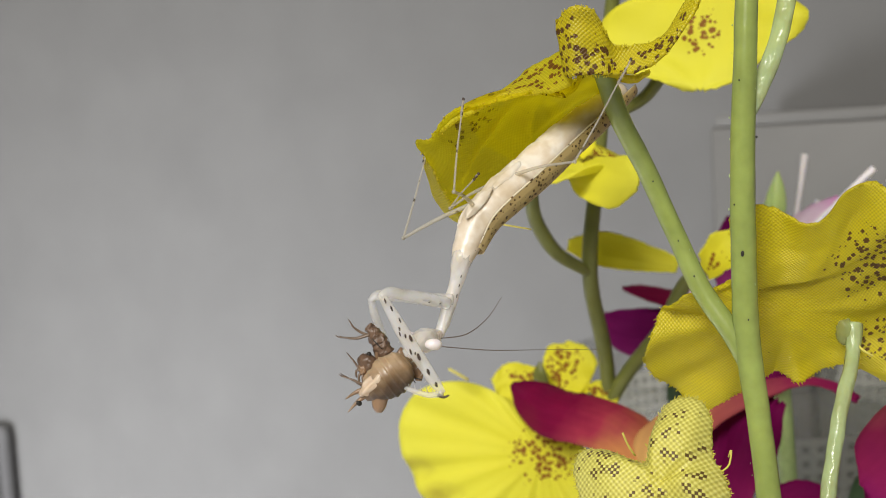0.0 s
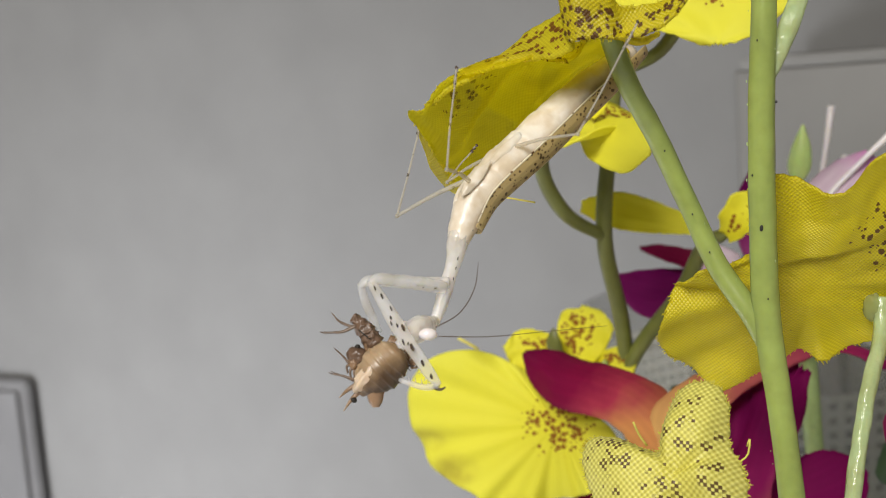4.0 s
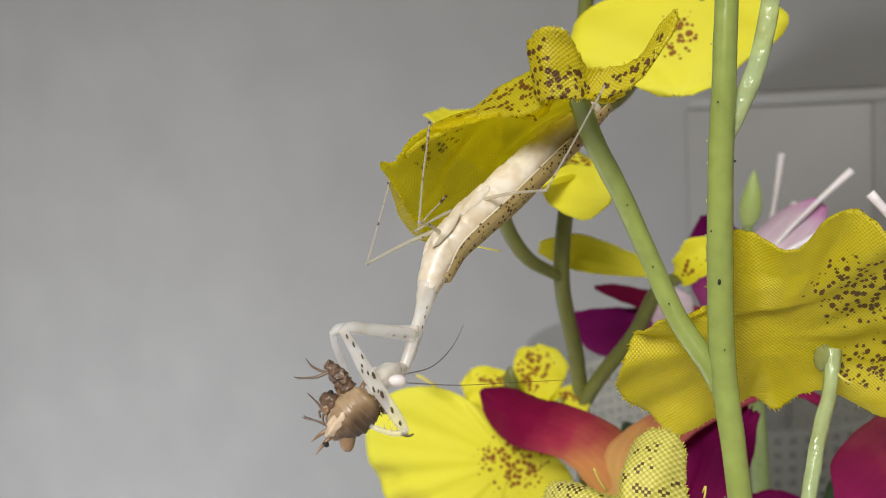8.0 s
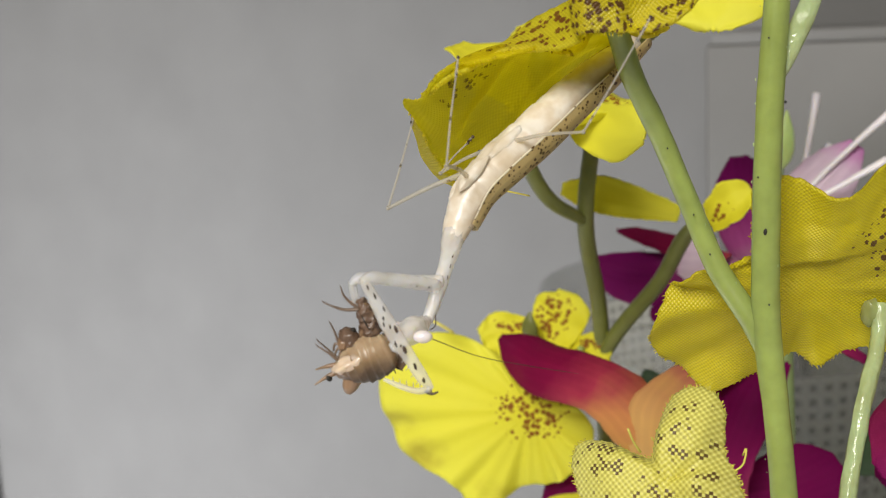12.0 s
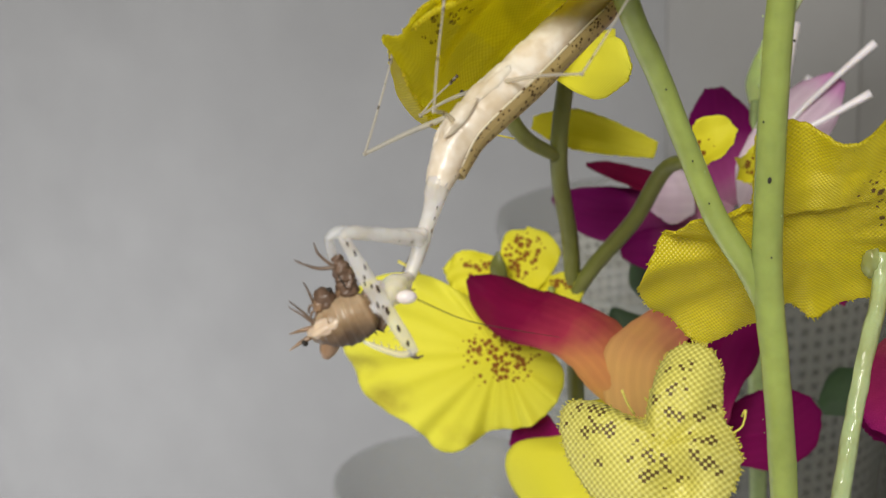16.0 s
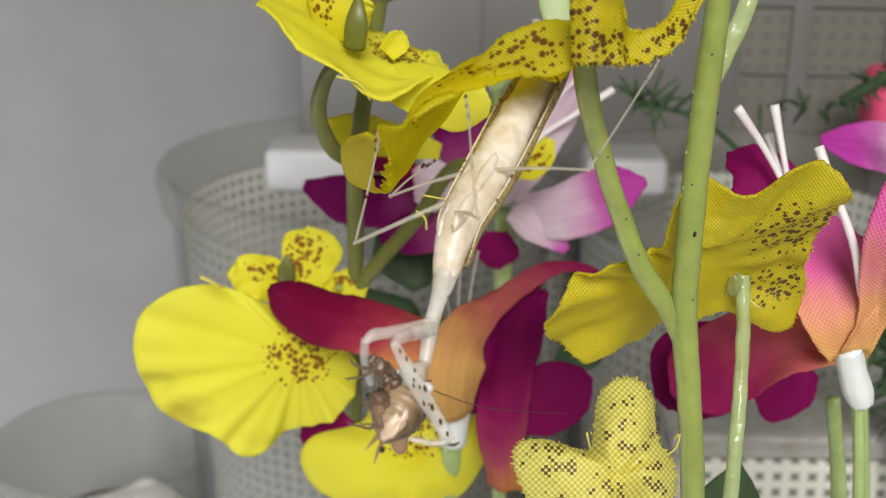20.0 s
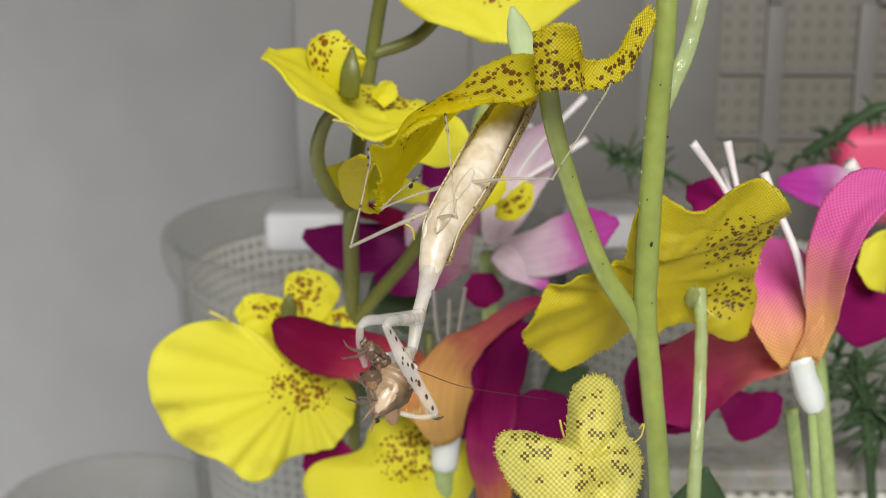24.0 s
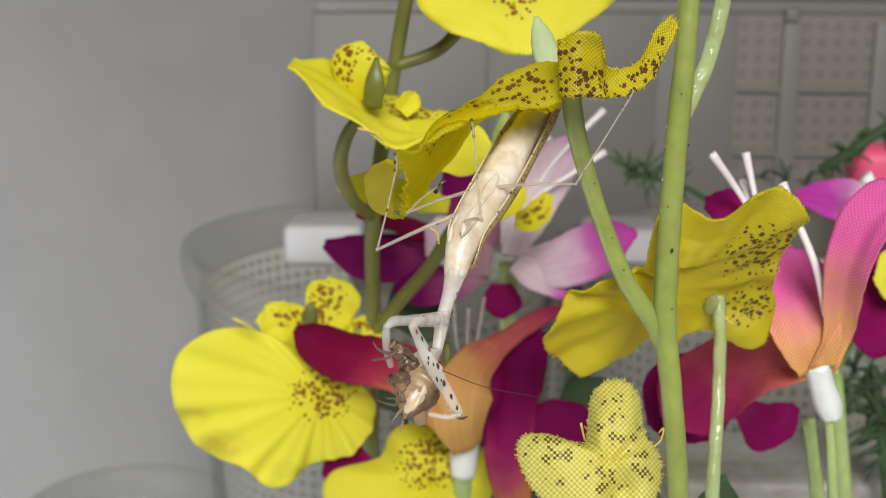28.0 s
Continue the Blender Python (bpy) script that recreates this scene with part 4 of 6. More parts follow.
part("petal", sheet(stations([(0.120, 0.640, -0.493), (0.152, 0.600, -0.502), (0.185, 0.580, -0.522), (0.204, 0.570, -0.539)], [0.02, 0.03, 0.02, 0.006], (0, -1, 0.5)), cup=0.2, seed=43, grad=(0.1, 0.7)), LILY_LIGHT, lily2)
part("petal", sheet(stations([(0.077, 0.680, -0.504), (0.006, 0.720, -0.504), (-0.087, 0.740, -0.515), (-0.171, 0.750, -0.513), (-0.229, 0.760, -0.494)], [0.025, 0.040, 0.046, 0.040, 0.010], (0, -1, 0.3)), cup=0.3, seed=44, grad=(0.0, 1.0)), LILY_PURPLE, lily2)
part("petal", sheet(stations([(0.067, 0.700, -0.520), (-0.004, 0.700, -0.552), (-0.066, 0.700, -0.563), (-0.097, 0.700, -0.568)], [0.025, 0.035, 0.030, 0.01], (0, -1, 0.3)), cup=0.3, seed=45, grad=(0.0, 0.9)), LILY_PURPLE, lily2)
part("petal", sheet(stations([(0.088, 0.720, -0.483), (0.058, 0.760, -0.419), (0.037, 0.780, -0.359), (0.032, 0.780, -0.312)], [0.03, 0.06, 0.05, 0.015], (0, -1, 0.1)), cup=0.2, seed=46, grad=(0.1, 1.0)), LILY_PURPLE, lily2)
part("petal", sheet(stations([(0.030, 0.700, -0.468), (-0.028, 0.720, -0.461), (-0.098, 0.745, -0.446), (-0.148, 0.754, -0.438), (-0.169, 0.754, -0.437)], [0.016, 0.022, 0.020, 0.012, 0.003], (0, -0.6, 1)), cup=0.3, seed=48, grad=(0.35, 1.0)), LILY_DARK, lily2)
part("petal", sheet(stations([(0.023, 0.690, -0.466), (-0.007, 0.670, -0.464), (-0.040, 0.660, -0.463)], [0.03, 0.045, 0.025], (0, -1, 0.3)), cup=0.2, seed=49, grad=(0.0, 0.5)), LILY_LIGHT, lily2)
part("petal", sheet(stations([(0.098, 0.680, -0.546), (0.098, 0.680, -0.589), (0.093, 0.680, -0.610)], [0.02, 0.035, 0.01], (0, -1, 0.3)), seed=47, grad=(0.5, 1.0)), LILY_DEEP, lily2)
for a, b, c in (((0.154, 0.660, -0.365), (0.225, 0.700, -0.283), (0.275, 0.720, -0.236)), ((0.143, 0.640, -0.391), (0.222, 0.660, -0.335), (0.275, 0.680, -0.304)), ((0.136, 0.680, -0.386), (0.168, 0.720, -0.317), (0.182, 0.745, -0.290)), ((0.132, 0.690, -0.400), (0.148, 0.740, -0.300), (0.156, 0.779, -0.212))):
    part("stamen", tube([(0.121, 0.660, -0.478), a, b, c], [0.0038, 0.0042, 0.0046, 0.0064], 18, 8), STAMEN, lily2)
part("bud", tube([(0.090, 0.800, -0.338), (0.096, 0.800, -0.315), (0.102, 0.800, -0.280), (0.106, 0.800, -0.240)], [0.007, 0.018, 0.016, 0.002], 20, 12), BUD, lily2)
part("bud_stalk", tube([(0.094, 0.800, -0.320), (0.095, 0.780, -0.403), (0.109, 0.720, -0.502)], 0.008, 12, 8), STEM_PALE, lily2)

lily3 = thing("lily_spray", (0.55, 0.1, -3.0), "artificial pink lily with orange throat and white tube", "artificial flower", "artificial lilies")
part("tube", tube([(0.490, 0.075, -0.480), (0.500, 0.080, -0.510), (0.514, 0.085, -0.544), (0.520, 0.085, -0.560)], [0.018, 0.0175, 0.0185, 0.014], 16, 7), WHITE, lily3, "white plastic flower tube")
part("stem", tube([(0.515, 0.085, -0.556), (0.524, 0.090, -0.612), (0.536, 0.100, -0.686), (0.56, 0.1, -0.9), (0.55, 0.1, -3.0)], [0.006, 0.007, 0.008, 0.01, 0.01], 30, 8), STEM_PALE, lily3)
part("stem", tube([(0.523, 0.200, -0.608), (0.533, 0.200, -0.661), (0.546, 0.200, -0.735), (0.56, 0.2, -0.9), (0.56, 0.2, -3.0)], [0.010, 0.010, 0.011, 0.012, 0.012], 30, 8), STEM_PALE, lily3)
part("petal", sheet(stations([(0.488, 0.070, -0.486), (0.472, 0.060, -0.439), (0.462, 0.090, -0.402), (0.466, 0.140, -0.370), (0.475, 0.180, -0.349)], [0.024, 0.042, 0.055, 0.045, 0.012], (-0.1, -1, 0.1)), cup=-0.3, seed=51, grad=(0.0, 0.9)), LILY_PINK, lily3)
part("petal", sheet(stations([(0.493, 0.070, -0.486), (0.506, 0.060, -0.439), (0.502, 0.030, -0.376), (0.498, 0.000, -0.316), (0.518, 0.000, -0.265), (0.561, 0.020, -0.242), (0.599, 0.030, -0.240)], [0.02, 0.022, 0.024, 0.030, 0.036, 0.034, 0.01], [(0.2, -1, 0), (0.3, -1, 0), (-0.5, -1, 0), (-0.6, -0.8, 0.2), (-0.5, -0.6, 0.6), (-0.2, -0.5, 0.8), (-0.2, -0.5, 0.8)]), cup=-0.2, seed=52, grad=(0.0, 0.95)), LILY_PINK, lily3)
part("petal", sheet(stations([(0.488, 0.090, -0.489), (0.450, 0.120, -0.492), (0.414, 0.160, -0.515), (0.370, 0.200, -0.565), (0.335, 0.220, -0.608), (0.319, 0.220, -0.621)], [0.02, 0.04, 0.05, 0.055, 0.04, 0.01], (0, -1, 0.5)), cup=-0.15, seed=53, grad=(0.36, 1.0), edge_light=0.12), LILY_ARCH, lily3)
part("petal", sheet(stations([(0.424, 0.300, -0.576), (0.375, 0.300, -0.613), (0.333, 0.300, -0.650), (0.317, 0.300, -0.668)], [0.04, 0.07, 0.05, 0.012], (0, -1, 0.3)), cup=0.1, seed=54, grad=(0.5, 1.0)), LILY_DEEP, lily3)
part("petal", sheet(stations([(0.478, 0.400, -0.672), (0.523, 0.420, -0.715), (0.559, 0.440, -0.703), (0.578, 0.450, -0.687)], [0.02, 0.04, 0.03, 0.008], (0, -1, 0.3)), cup=0.1, seed=55, grad=(0.4, 1.0)), LILY_DEEP, lily3)
part("petal", sheet(stations([(0.426, 0.220, -0.344), (0.404, 0.240, -0.312), (0.388, 0.260, -0.302), (0.370, 0.270, -0.306)], [0.05, 0.04, 0.025, 0.01], (0, -1, 0.6)), cup=0.1, seed=56, grad=(0.6, 1.0)), LILY_DEEP, lily3)
for a, b in (((0.403, 0.210, -0.276), (0.361, 0.200, -0.221)), ((0.430, 0.240, -0.275), (0.419, 0.250, -0.228)), ((0.425, 0.260, -0.287), (0.424, 0.280, -0.275))):
    part("stamen", tube([(0.468, 0.120, -0.428), (0.438, 0.190, -0.336), a, b], [0.0036, 0.0040, 0.0044, 0.0062], 18, 8), STAMEN, lily3)
part("stamen", tube([(0.488, 0.050, -0.405), (0.466, 0.040, -0.334), (0.446, 0.060, -0.284), (0.428, 0.080, -0.237)], [0.004, 0.005, 0.005, 0.006], 18, 8), STAMEN, lily3)

lily4 = thing("lily_spray", (0.95, 0.75, -3.0), "artificial magenta lily beside a pink one", "artificial flower", "artificial lilies")
part("stem", tube([(0.650, 0.500, -0.631), (0.675, 0.500, -0.581), (0.743, 0.550, -0.528)], [0.014, 0.014, 0.012], 14, 8), STEM_PALE, lily4)
part("stem", tube([(0.650, 0.500, -0.631), (0.72, 0.55, -1.0), (0.72, 0.6, -3.0)], [0.014, 0.014, 0.014], 20, 8), STEM_PALE, lily4)
part("petal", sheet(stations([(0.783, 0.700, -0.415), (0.714, 0.680, -0.390), (0.648, 0.660, -0.381), (0.606, 0.650, -0.373)], [0.04, 0.045, 0.03, 0.008], (0, -0.8, 0.6)), seed=61, grad=(0.3, 1.0)), LILY_LIGHT, lily4)
part("petal", sheet(stations([(0.742, 0.450, -0.478), (0.680, 0.420, -0.507), (0.639, 0.400, -0.519), (0.625, 0.400, -0.519)], [0.07, 0.08, 0.05, 0.015], (0, -1, 0.2)), seed=62, grad=(0.6, 1.0)), LILY_DEEP, lily4)
part("petal", sheet(stations([(0.721, 0.400, -0.445), (0.682, 0.380, -0.434), (0.664, 0.380, -0.430)], [0.05, 0.04, 0.02], (0, -1, 0.2)), seed=63, grad=(0.6, 1.0)), YELLOW_FAR, lily4)
part("stamen", tube([(0.778, 0.600, -0.402), (0.728, 0.580, -0.358), (0.698, 0.570, -0.323)], [0.008, 0.009, 0.012], 12, 8), STAMEN, lily4)

# ---- the mantis ----


MC = (0.006, -0.278, -0.262)
CLEAR = glassy("mantis_leg_cuticle", (0.93, 0.93, 0.92), 0.68)
THORAX = glassy("mantis_thorax_cuticle", (0.92, 0.90, 0.87), 0.42, 0.22)
mantis = thing("mantis", MC, "pale cream mantis with speckled straw wings hanging from a petal", "mantis")


def speckled(name, base, dot, size, amount, clear=0.0, stretch=(1, 1, 1)):
    m, t, p, out = material(name)
    tc = node(t, "ShaderNodeTexCoord")
    scaled = node(t, "ShaderNodeVectorMath", {0: tc.outputs["Object"], 1: stretch}, op="MULTIPLY")
    v = node(t, "ShaderNodeTexVoronoi", {"Vector": scaled.outputs[0], "Scale": size, "Randomness": 1.0})
    c = node(t, "ShaderNodeSeparateColor", {0: v.outputs["Color"]})
    d = math_node(t, "SUBTRACT", math_node(t, "MULTIPLY", c.outputs[0], amount), v.outputs["Distance"])
    dots = math_node(t, "MULTIPLY", d, 14.0, True)
    n = noise_fac(t, 700, 3)
    col = mix(t, n, (*base, 1), (*[x * 0.80 for x in base], 1))
    t.links.new(mix(t, dots, col, (*dot, 1)), p.inputs["Base Color"])
    p.inputs["Roughness"].default_value = 0.35
    p.inputs["Subsurface Weight"].default_value = 0.25
    p.inputs["Subsurface Radius"].default_value = (0.002, 0.0016, 0.001)
    p.inputs["Subsurface Scale"].default_value = 1.0
    if clear:
        g = node(t, "ShaderNodeBsdfTransparent", {"Color": (*base, 1)})
        t.links.new(node(t, "ShaderNodeMixShader", {0: clear, 1: p.outputs[0], 2: g.outputs[0]}).outputs[0], out.inputs[0])
    return m


WING = speckled("mantis_wing", (0.60, 0.43, 0.17), (0.09, 0.045, 0.012), 2500, 0.56, 0.12)
BORDER = speckled("mantis_wing_border", (0.84, 0.74, 0.50), (0.12, 0.06, 0.02), 1700, 0.42)
FEMUR = glassy("mantis_femur", (0.91, 0.89, 0.85), 0.62, 0.22)
SPOTLEG = speckled("mantis_leg_spotted", (0.84, 0.80, 0.70), (0.09, 0.06, 0.035), 1300, 0.36, 0.66)
EYE = plain("mantis_eye", (0.84, 0.74, 0.72), 0.15, vary=0.03, scale=900, bump=0, sss=0.5)
ANT = plain("antenna_brown", (0.06, 0.03, 0.012), 0.5, vary=0.1, scale=900, bump=0)
LEGMARK = plain("mantis_mark", (0.070, 0.042, 0.026), 0.5, vary=0.4, scale=1500, bump=0, alpha=0.78)


def belly(name):
    """Thin cream skin with whiter lobes of the gut under it."""
    m, t, p, out = material(name)
    a = noise_fac(t, 380, 2)
    b = noise_fac(t, 1500, 4)
    f = math_node(t, "ADD", math_node(t, "MULTIPLY", a, 0.8), math_node(t, "MULTIPLY", b, 0.2))
    t.links.new(ramp(t, f, [(0.34, (0.64, 0.53, 0.38)), (0.50, (0.73, 0.64, 0.51)), (0.62, (0.82, 0.76, 0.66))]), p.inputs["Base Color"])
    p.inputs["Roughness"].default_value = 0.30
    p.inputs["Subsurface Weight"].default_value = 0.4
    p.inputs["Subsurface Radius"].default_value = (0.0014, 0.0013, 0.0012)
    p.inputs["Subsurface Scale"].default_value = 1.0
    bn = node(t, "ShaderNodeBump", {"Height": f, "Strength": 0.55, "Distance": 0.0003})
    t.links.new(bn.outputs[0], p.inputs["Normal"])
    return m


ABDOMEN = belly("mantis_belly_skin")
BACK = Vector((-0.34, 0.73, -0.59))
BODY = [(0.0065, -0.277, -0.264), (0.0117, -0.2640, -0.2420), (0.0205, -0.2490, -0.2220), (0.0337, -0.2290, -0.2035), (0.0525, -0.1960, -0.1800), (0.0740, -0.1530, -0.1500), (0.0965, -0.1130, -0.1230), (0.118, -0.078, -0.100)]
GIRTH = [0.0114, 0.0162, 0.0196, 0.0212, 0.0212, 0.0186, 0.0150, 0.0088]
bm = tube(BODY, GIRTH, 98, 32, flat=(tuple(BACK), 0.84))
# segments of the abdomen and sunken flanks
ring = list(bm.verts)
for k in range(99):
    row = ring[32 * k : 32 * k + 32]
    axis = sum((v.co for v in row), Vector()) / 32
    step = (k / 98 * 11) % 1.0
    soft = min(1.0, k / 30)
    for q, v in enumerate(row):
        v.co += (v.co - axis) * (soft * (0.045 * step**3 - 0.04 * (1 - step) ** 8) + 0.07 * noise.noise(v.co * 800) - 0.05 * math.cos(4 * math.pi * q / 32 + 0.8))
abdomen = part("abdomen", bm, ABDOMEN, mantis)
# hips of the walking legs, lying along the underside
for at, along, half in (((0.0225, -0.2635, -0.2080), (0.010, 0.012, 0.014), 0.0056), ((0.0080, -0.2560, -0.2160), (0.008, 0.012, 0.015), 0.0050), ((0.0420, -0.2310, -0.1830), (0.010, 0.016, 0.013), 0.0060), ((0.0260, -0.2230, -0.1880), (0.009, 0.016, 0.013), 0.0054)):
    side = Vector(along).cross(BACK).normalized() * half
    part("hip", blob(at, [tuple(side), tuple(-BACK * half * 0.5), along], 18, 12, 0.18), ABDOMEN, mantis)
PROTHORAX = [(0.0100, -0.2680, -0.2500), (0.006, -0.278, -0.2667), (0.0021, -0.2789, -0.2806), (-0.0019, -0.2815, -0.2941), (-0.0059, -0.2865, -0.3096), (-0.0087, -0.2944, -0.3250), (-0.0112, -0.3035, -0.3375)]
part("thorax", tube(PROTHORAX, [0.0120, 0.0102, 0.0080, 0.0068, 0.0074, 0.0062, 0.0050], 48, 18, wobble=0.07), THORAX, mantis)
part("mark", tube([(-0.0005, -0.2865, -0.3120), (-0.0035, -0.2930, -0.3230), (-0.0070, -0.3000, -0.3340)], [0.0005, 0.0009, 0.0006], 12, 6), LEGMARK, mantis)
for p, up in (((0.0150, -0.2790, -0.2540), 0.0020), ((0.0120, -0.2830, -0.2680), 0.0018), ((0.0088, -0.2850, -0.2800), 0.0016), ((0.0068, -0.2865, -0.2890), 0.0018), ((0.0045, -0.2885, -0.2990), 0.0022)):
    part("mark", blob(p, [(0.0006, 0, 0.0003), (0, 0.0008, 0), (0.0005, 0, up)], 8, 6, 0.3), LEGMARK, mantis)

EDGE = {}


def wing(a0, a1, swell):
    """A folded forewing: part of a sleeve round the back of the body, between two angles from the middle of the back, with lengthwise veins."""
    pts = [(0.0130, -0.2700, -0.2530)] + BODY[2:-1] + [(0.122, -0.072, -0.096)]
    radii = [0.0144, 0.0206, 0.0230, 0.0244, 0.0244, 0.0226, 0.0145]
    c = spline([(*p, r) for p, r in zip(pts, radii)], 44)
    bm = bmesh.new()
    layers = []
    for thick in (1.0, 0.96):
        rows = []
        for i, q in enumerate(c):
            tan = (Vector(c[min(i + 1, 44)][:3]) - Vector(c[max(i - 1, 0)][:3])).normalized()
            d = (BACK - tan * BACK.dot(tan)).normalized()
            e = tan.cross(d)
            row = []
            for k in range(29):
                a = radians(a0 + (a1 - a0) * k / 28)
                vein = 1 + 0.010 * math.sin(k * 2.1)
                row.append(bm.verts.new(W(Vector(q[:3]) + (d * math.cos(a) * 0.86 + e * math.sin(a)) * q[3] * swell * thick * vein)))
            rows.append(row)
        layers.append(rows)
        if thick == 1.0:
            for k in (0, 28):
                EDGE[k] = [tuple(10 * x[k].co - Vector((0, 0, LIFT))) for x in rows]
    for rows in layers:
        for a, b in zip(rows, rows[1:]):
            for k in range(28):
                bm.faces.new((a[k], a[k + 1], b[k + 1], b[k]))
    o, n = layers
    for k in (0, 28):
        for i in range(44):
            bm.faces.new((o[i][k], o[i + 1][k], n[i + 1][k], n[i][k]))
    for i in (0, 44):
        for k in range(28):
            bm.faces.new((o[i][k], o[i][k + 1], n[i][k + 1], n[i][k]))
    return bm


for a0, a1, swell, rim in ((-138, 10, 1.05, 0), (-10, 62, 1.03, 28)):
    w = part("wing", wing(a0, a1, swell), WING, mantis)
    part("border", tube(EDGE[rim][1:43:6], [0.0006, 0.0009, 0.0010, 0.0010, 0.0009, 0.0008, 0.0006], 36, 6), BORDER, w)
part("mark", blob((0.0205, -0.2740, -0.2550), [(0.0010, 0, 0.0006), (0, 0.0008, 0), (-0.0004, 0, 0.0016)], 8, 6, 0.3), LEGMARK, mantis)

# raptorial legs
leg1 = part("foreleg_coxa", tube([(-0.002, -0.288, -0.303), (-0.022, -0.312, -0.2990), (-0.042, -0.334, -0.2935), (-0.0555, -0.349, -0.2915), (-0.0595, -0.352, -0.2950)], [0.0062, 0.0060, 0.0052, 0.0046, 0.0030], 34, 14, wobble=0.05), CLEAR, mantis)
part("foreleg_femur", tube([(-0.0590, -0.351, -0.2925), (-0.0600, -0.346, -0.306), (-0.0590, -0.337, -0.325), (-0.0560, -0.330, -0.342)], [0.0034, 0.0042, 0.0042, 0.0032], 30, 14, wobble=0.05), CLEAR, leg1)
leg2 = part("foreleg_coxa", tube([(-0.004, -0.294, -0.306), (-0.014, -0.322, -0.2970), (-0.025, -0.350, -0.2890), (-0.0325, -0.371, -0.2850), (-0.0345, -0.376, -0.2870)], [0.0064, 0.0066, 0.0056, 0.0046, 0.0032], 34, 14, wobble=0.05), CLEAR, mantis)
for u, x in ((0.34, 0.0), (0.42, 0.001), (0.17, 0.0)):
    p = Vector((-0.004, -0.294, -0.306)).lerp(Vector((-0.0325, -0.371, -0.285)), u) + Vector((0.0052, -0.0030, -0.0010 + x))
    part("mark", blob(tuple(p), [(0.0008, 0.0022, 0.0004), (0.0004, 0.0, 0), (0, 0, 0.0009)], 8, 6, 0.2), LEGMARK, leg2)
HIP, KNEE = Vector((-0.0345, -0.3745, -0.2845)), Vector((0.0129, -0.3500, -0.3853))
RUN = KNEE - HIP
FLAT = Vector((0.42, -0.90, 0.0))
FLAT = (FLAT - RUN * FLAT.dot(RUN) / RUN.length_squared).normalized()
BROAD = RUN.normalized().cross(FLAT)
fem2 = part("foreleg_femur", tube([tuple(HIP + RUN * u + BROAD * b) for u, b in ((0, 0), (0.15, 0.0006), (0.42, 0.0016), (0.72, 0.0008), (0.94, 0), (1.0, -0.001))], [0.0038, 0.0052, 0.0070, 0.0060, 0.0046, 0.0026], 44, 18, flat=(tuple(FLAT), 0.55)), FEMUR, leg2)
for u, b, long, wide in ((0.07, -0.0012, 0.0026, 0.0009), (0.15, -0.0026, 0.0030, 0.0010), (0.27, -0.0036, 0.0028, 0.0008), (0.33, 0.0010, 0.0020, 0.0010), (0.37, 0.0034, 0.0024, 0.0008), (0.41, -0.0002, 0.0022, 0.0010), (0.45, -0.0034, 0.0038, 0.0015), (0.55, 0.0036, 0.0030, 0.0010), (0.58, 0.0006, 0.0014, 0.0009), (0.62, -0.0006, 0.0038, 0.0016), (0.77, -0.0008, 0.0034, 0.0014), (0.90, -0.0006, 0.0028, 0.0014)):
    deep = 0.0046 * (1 - (b / 0.0085) ** 2) ** 0.5 * (0.6 + 0.4 * math.sin(math.pi * u))
    part("mark", blob(tuple(HIP + RUN * u + BROAD * (b + 0.0008) + FLAT * deep), [tuple(RUN.normalized() * long + BROAD * 0.0006), tuple(BROAD * wide), tuple(FLAT * 0.0004)], 8, 6, 0.35), LEGMARK, fem2)
tib2 = part("foreleg_tibia", tube([(0.0129, -0.3500, -0.3845), (0.0010, -0.3510, -0.3870), (-0.0160, -0.3515, -0.3840), (-0.0317, -0.352, -0.3790)], [0.0036, 0.0030, 0.0028, 0.0016], 20, 10, wobble=0.1), FEMUR, leg2)
part("tarsus", tube([(0.0080, -0.3510, -0.3868), (0.0150, -0.3510, -0.3885), (0.0200, -0.3500, -0.3865)], [0.0020, 0.0015, 0.0007], 10, 6, wobble=0.2), LEGMARK, tib2)
for k in range(8):
    u = 0.42 + 0.068 * k
    p = HIP + RUN * u + BROAD * (0.0060 - 0.003 * (u - 0.42))
    part("spine", tube([tuple(p), tuple(p + BROAD * 0.0045 + RUN * 0.012)], [0.0008, 0.0002], 3, 6), FEMUR, fem2)
for k in range(5):
    p = Vector((0.004, -0.352, -0.3850)).lerp(Vector((-0.022, -0.352, -0.3810)), k / 4)
    part("spine", tube([tuple(p), tuple(p + Vector((-0.0005, 0, 0.0052)))], [0.0007, 0.0002], 3, 6), FEMUR, tib2)


# walking legs
def leg(pts, radii, foot):
    root = tuple(Vector(pts[0][0]) + BACK * 0.009)
    a = part("leg_femur", tube([root] + pts[0][1:], radii[0], 14, 10), SPOTLEG, mantis)
    part("leg_tibia", tube(pts[1], radii[1], 16, 8), SPOTLEG, a)
    part("knee", blob(pts[1][0], [(0.0021, 0, 0), (0, 0.0021, 0), (0, 0, 0.0021)], 10, 8, 0.2), SPOTLEG, a)
    part("tarsus", tube(foot, [0.0015, 0.0012, 0.0008], 8, 6), SPOTLEG, a)
    for u in (0.15, 0.55, 0.95):
        part("mark", blob(tuple(Vector(foot[0]).lerp(Vector(foot[2]), u)), [(0.0016, 0, 0), (0, 0.0016, 0), (0, 0, 0.0018)], 8, 6, 0.4), LEGMARK, a)


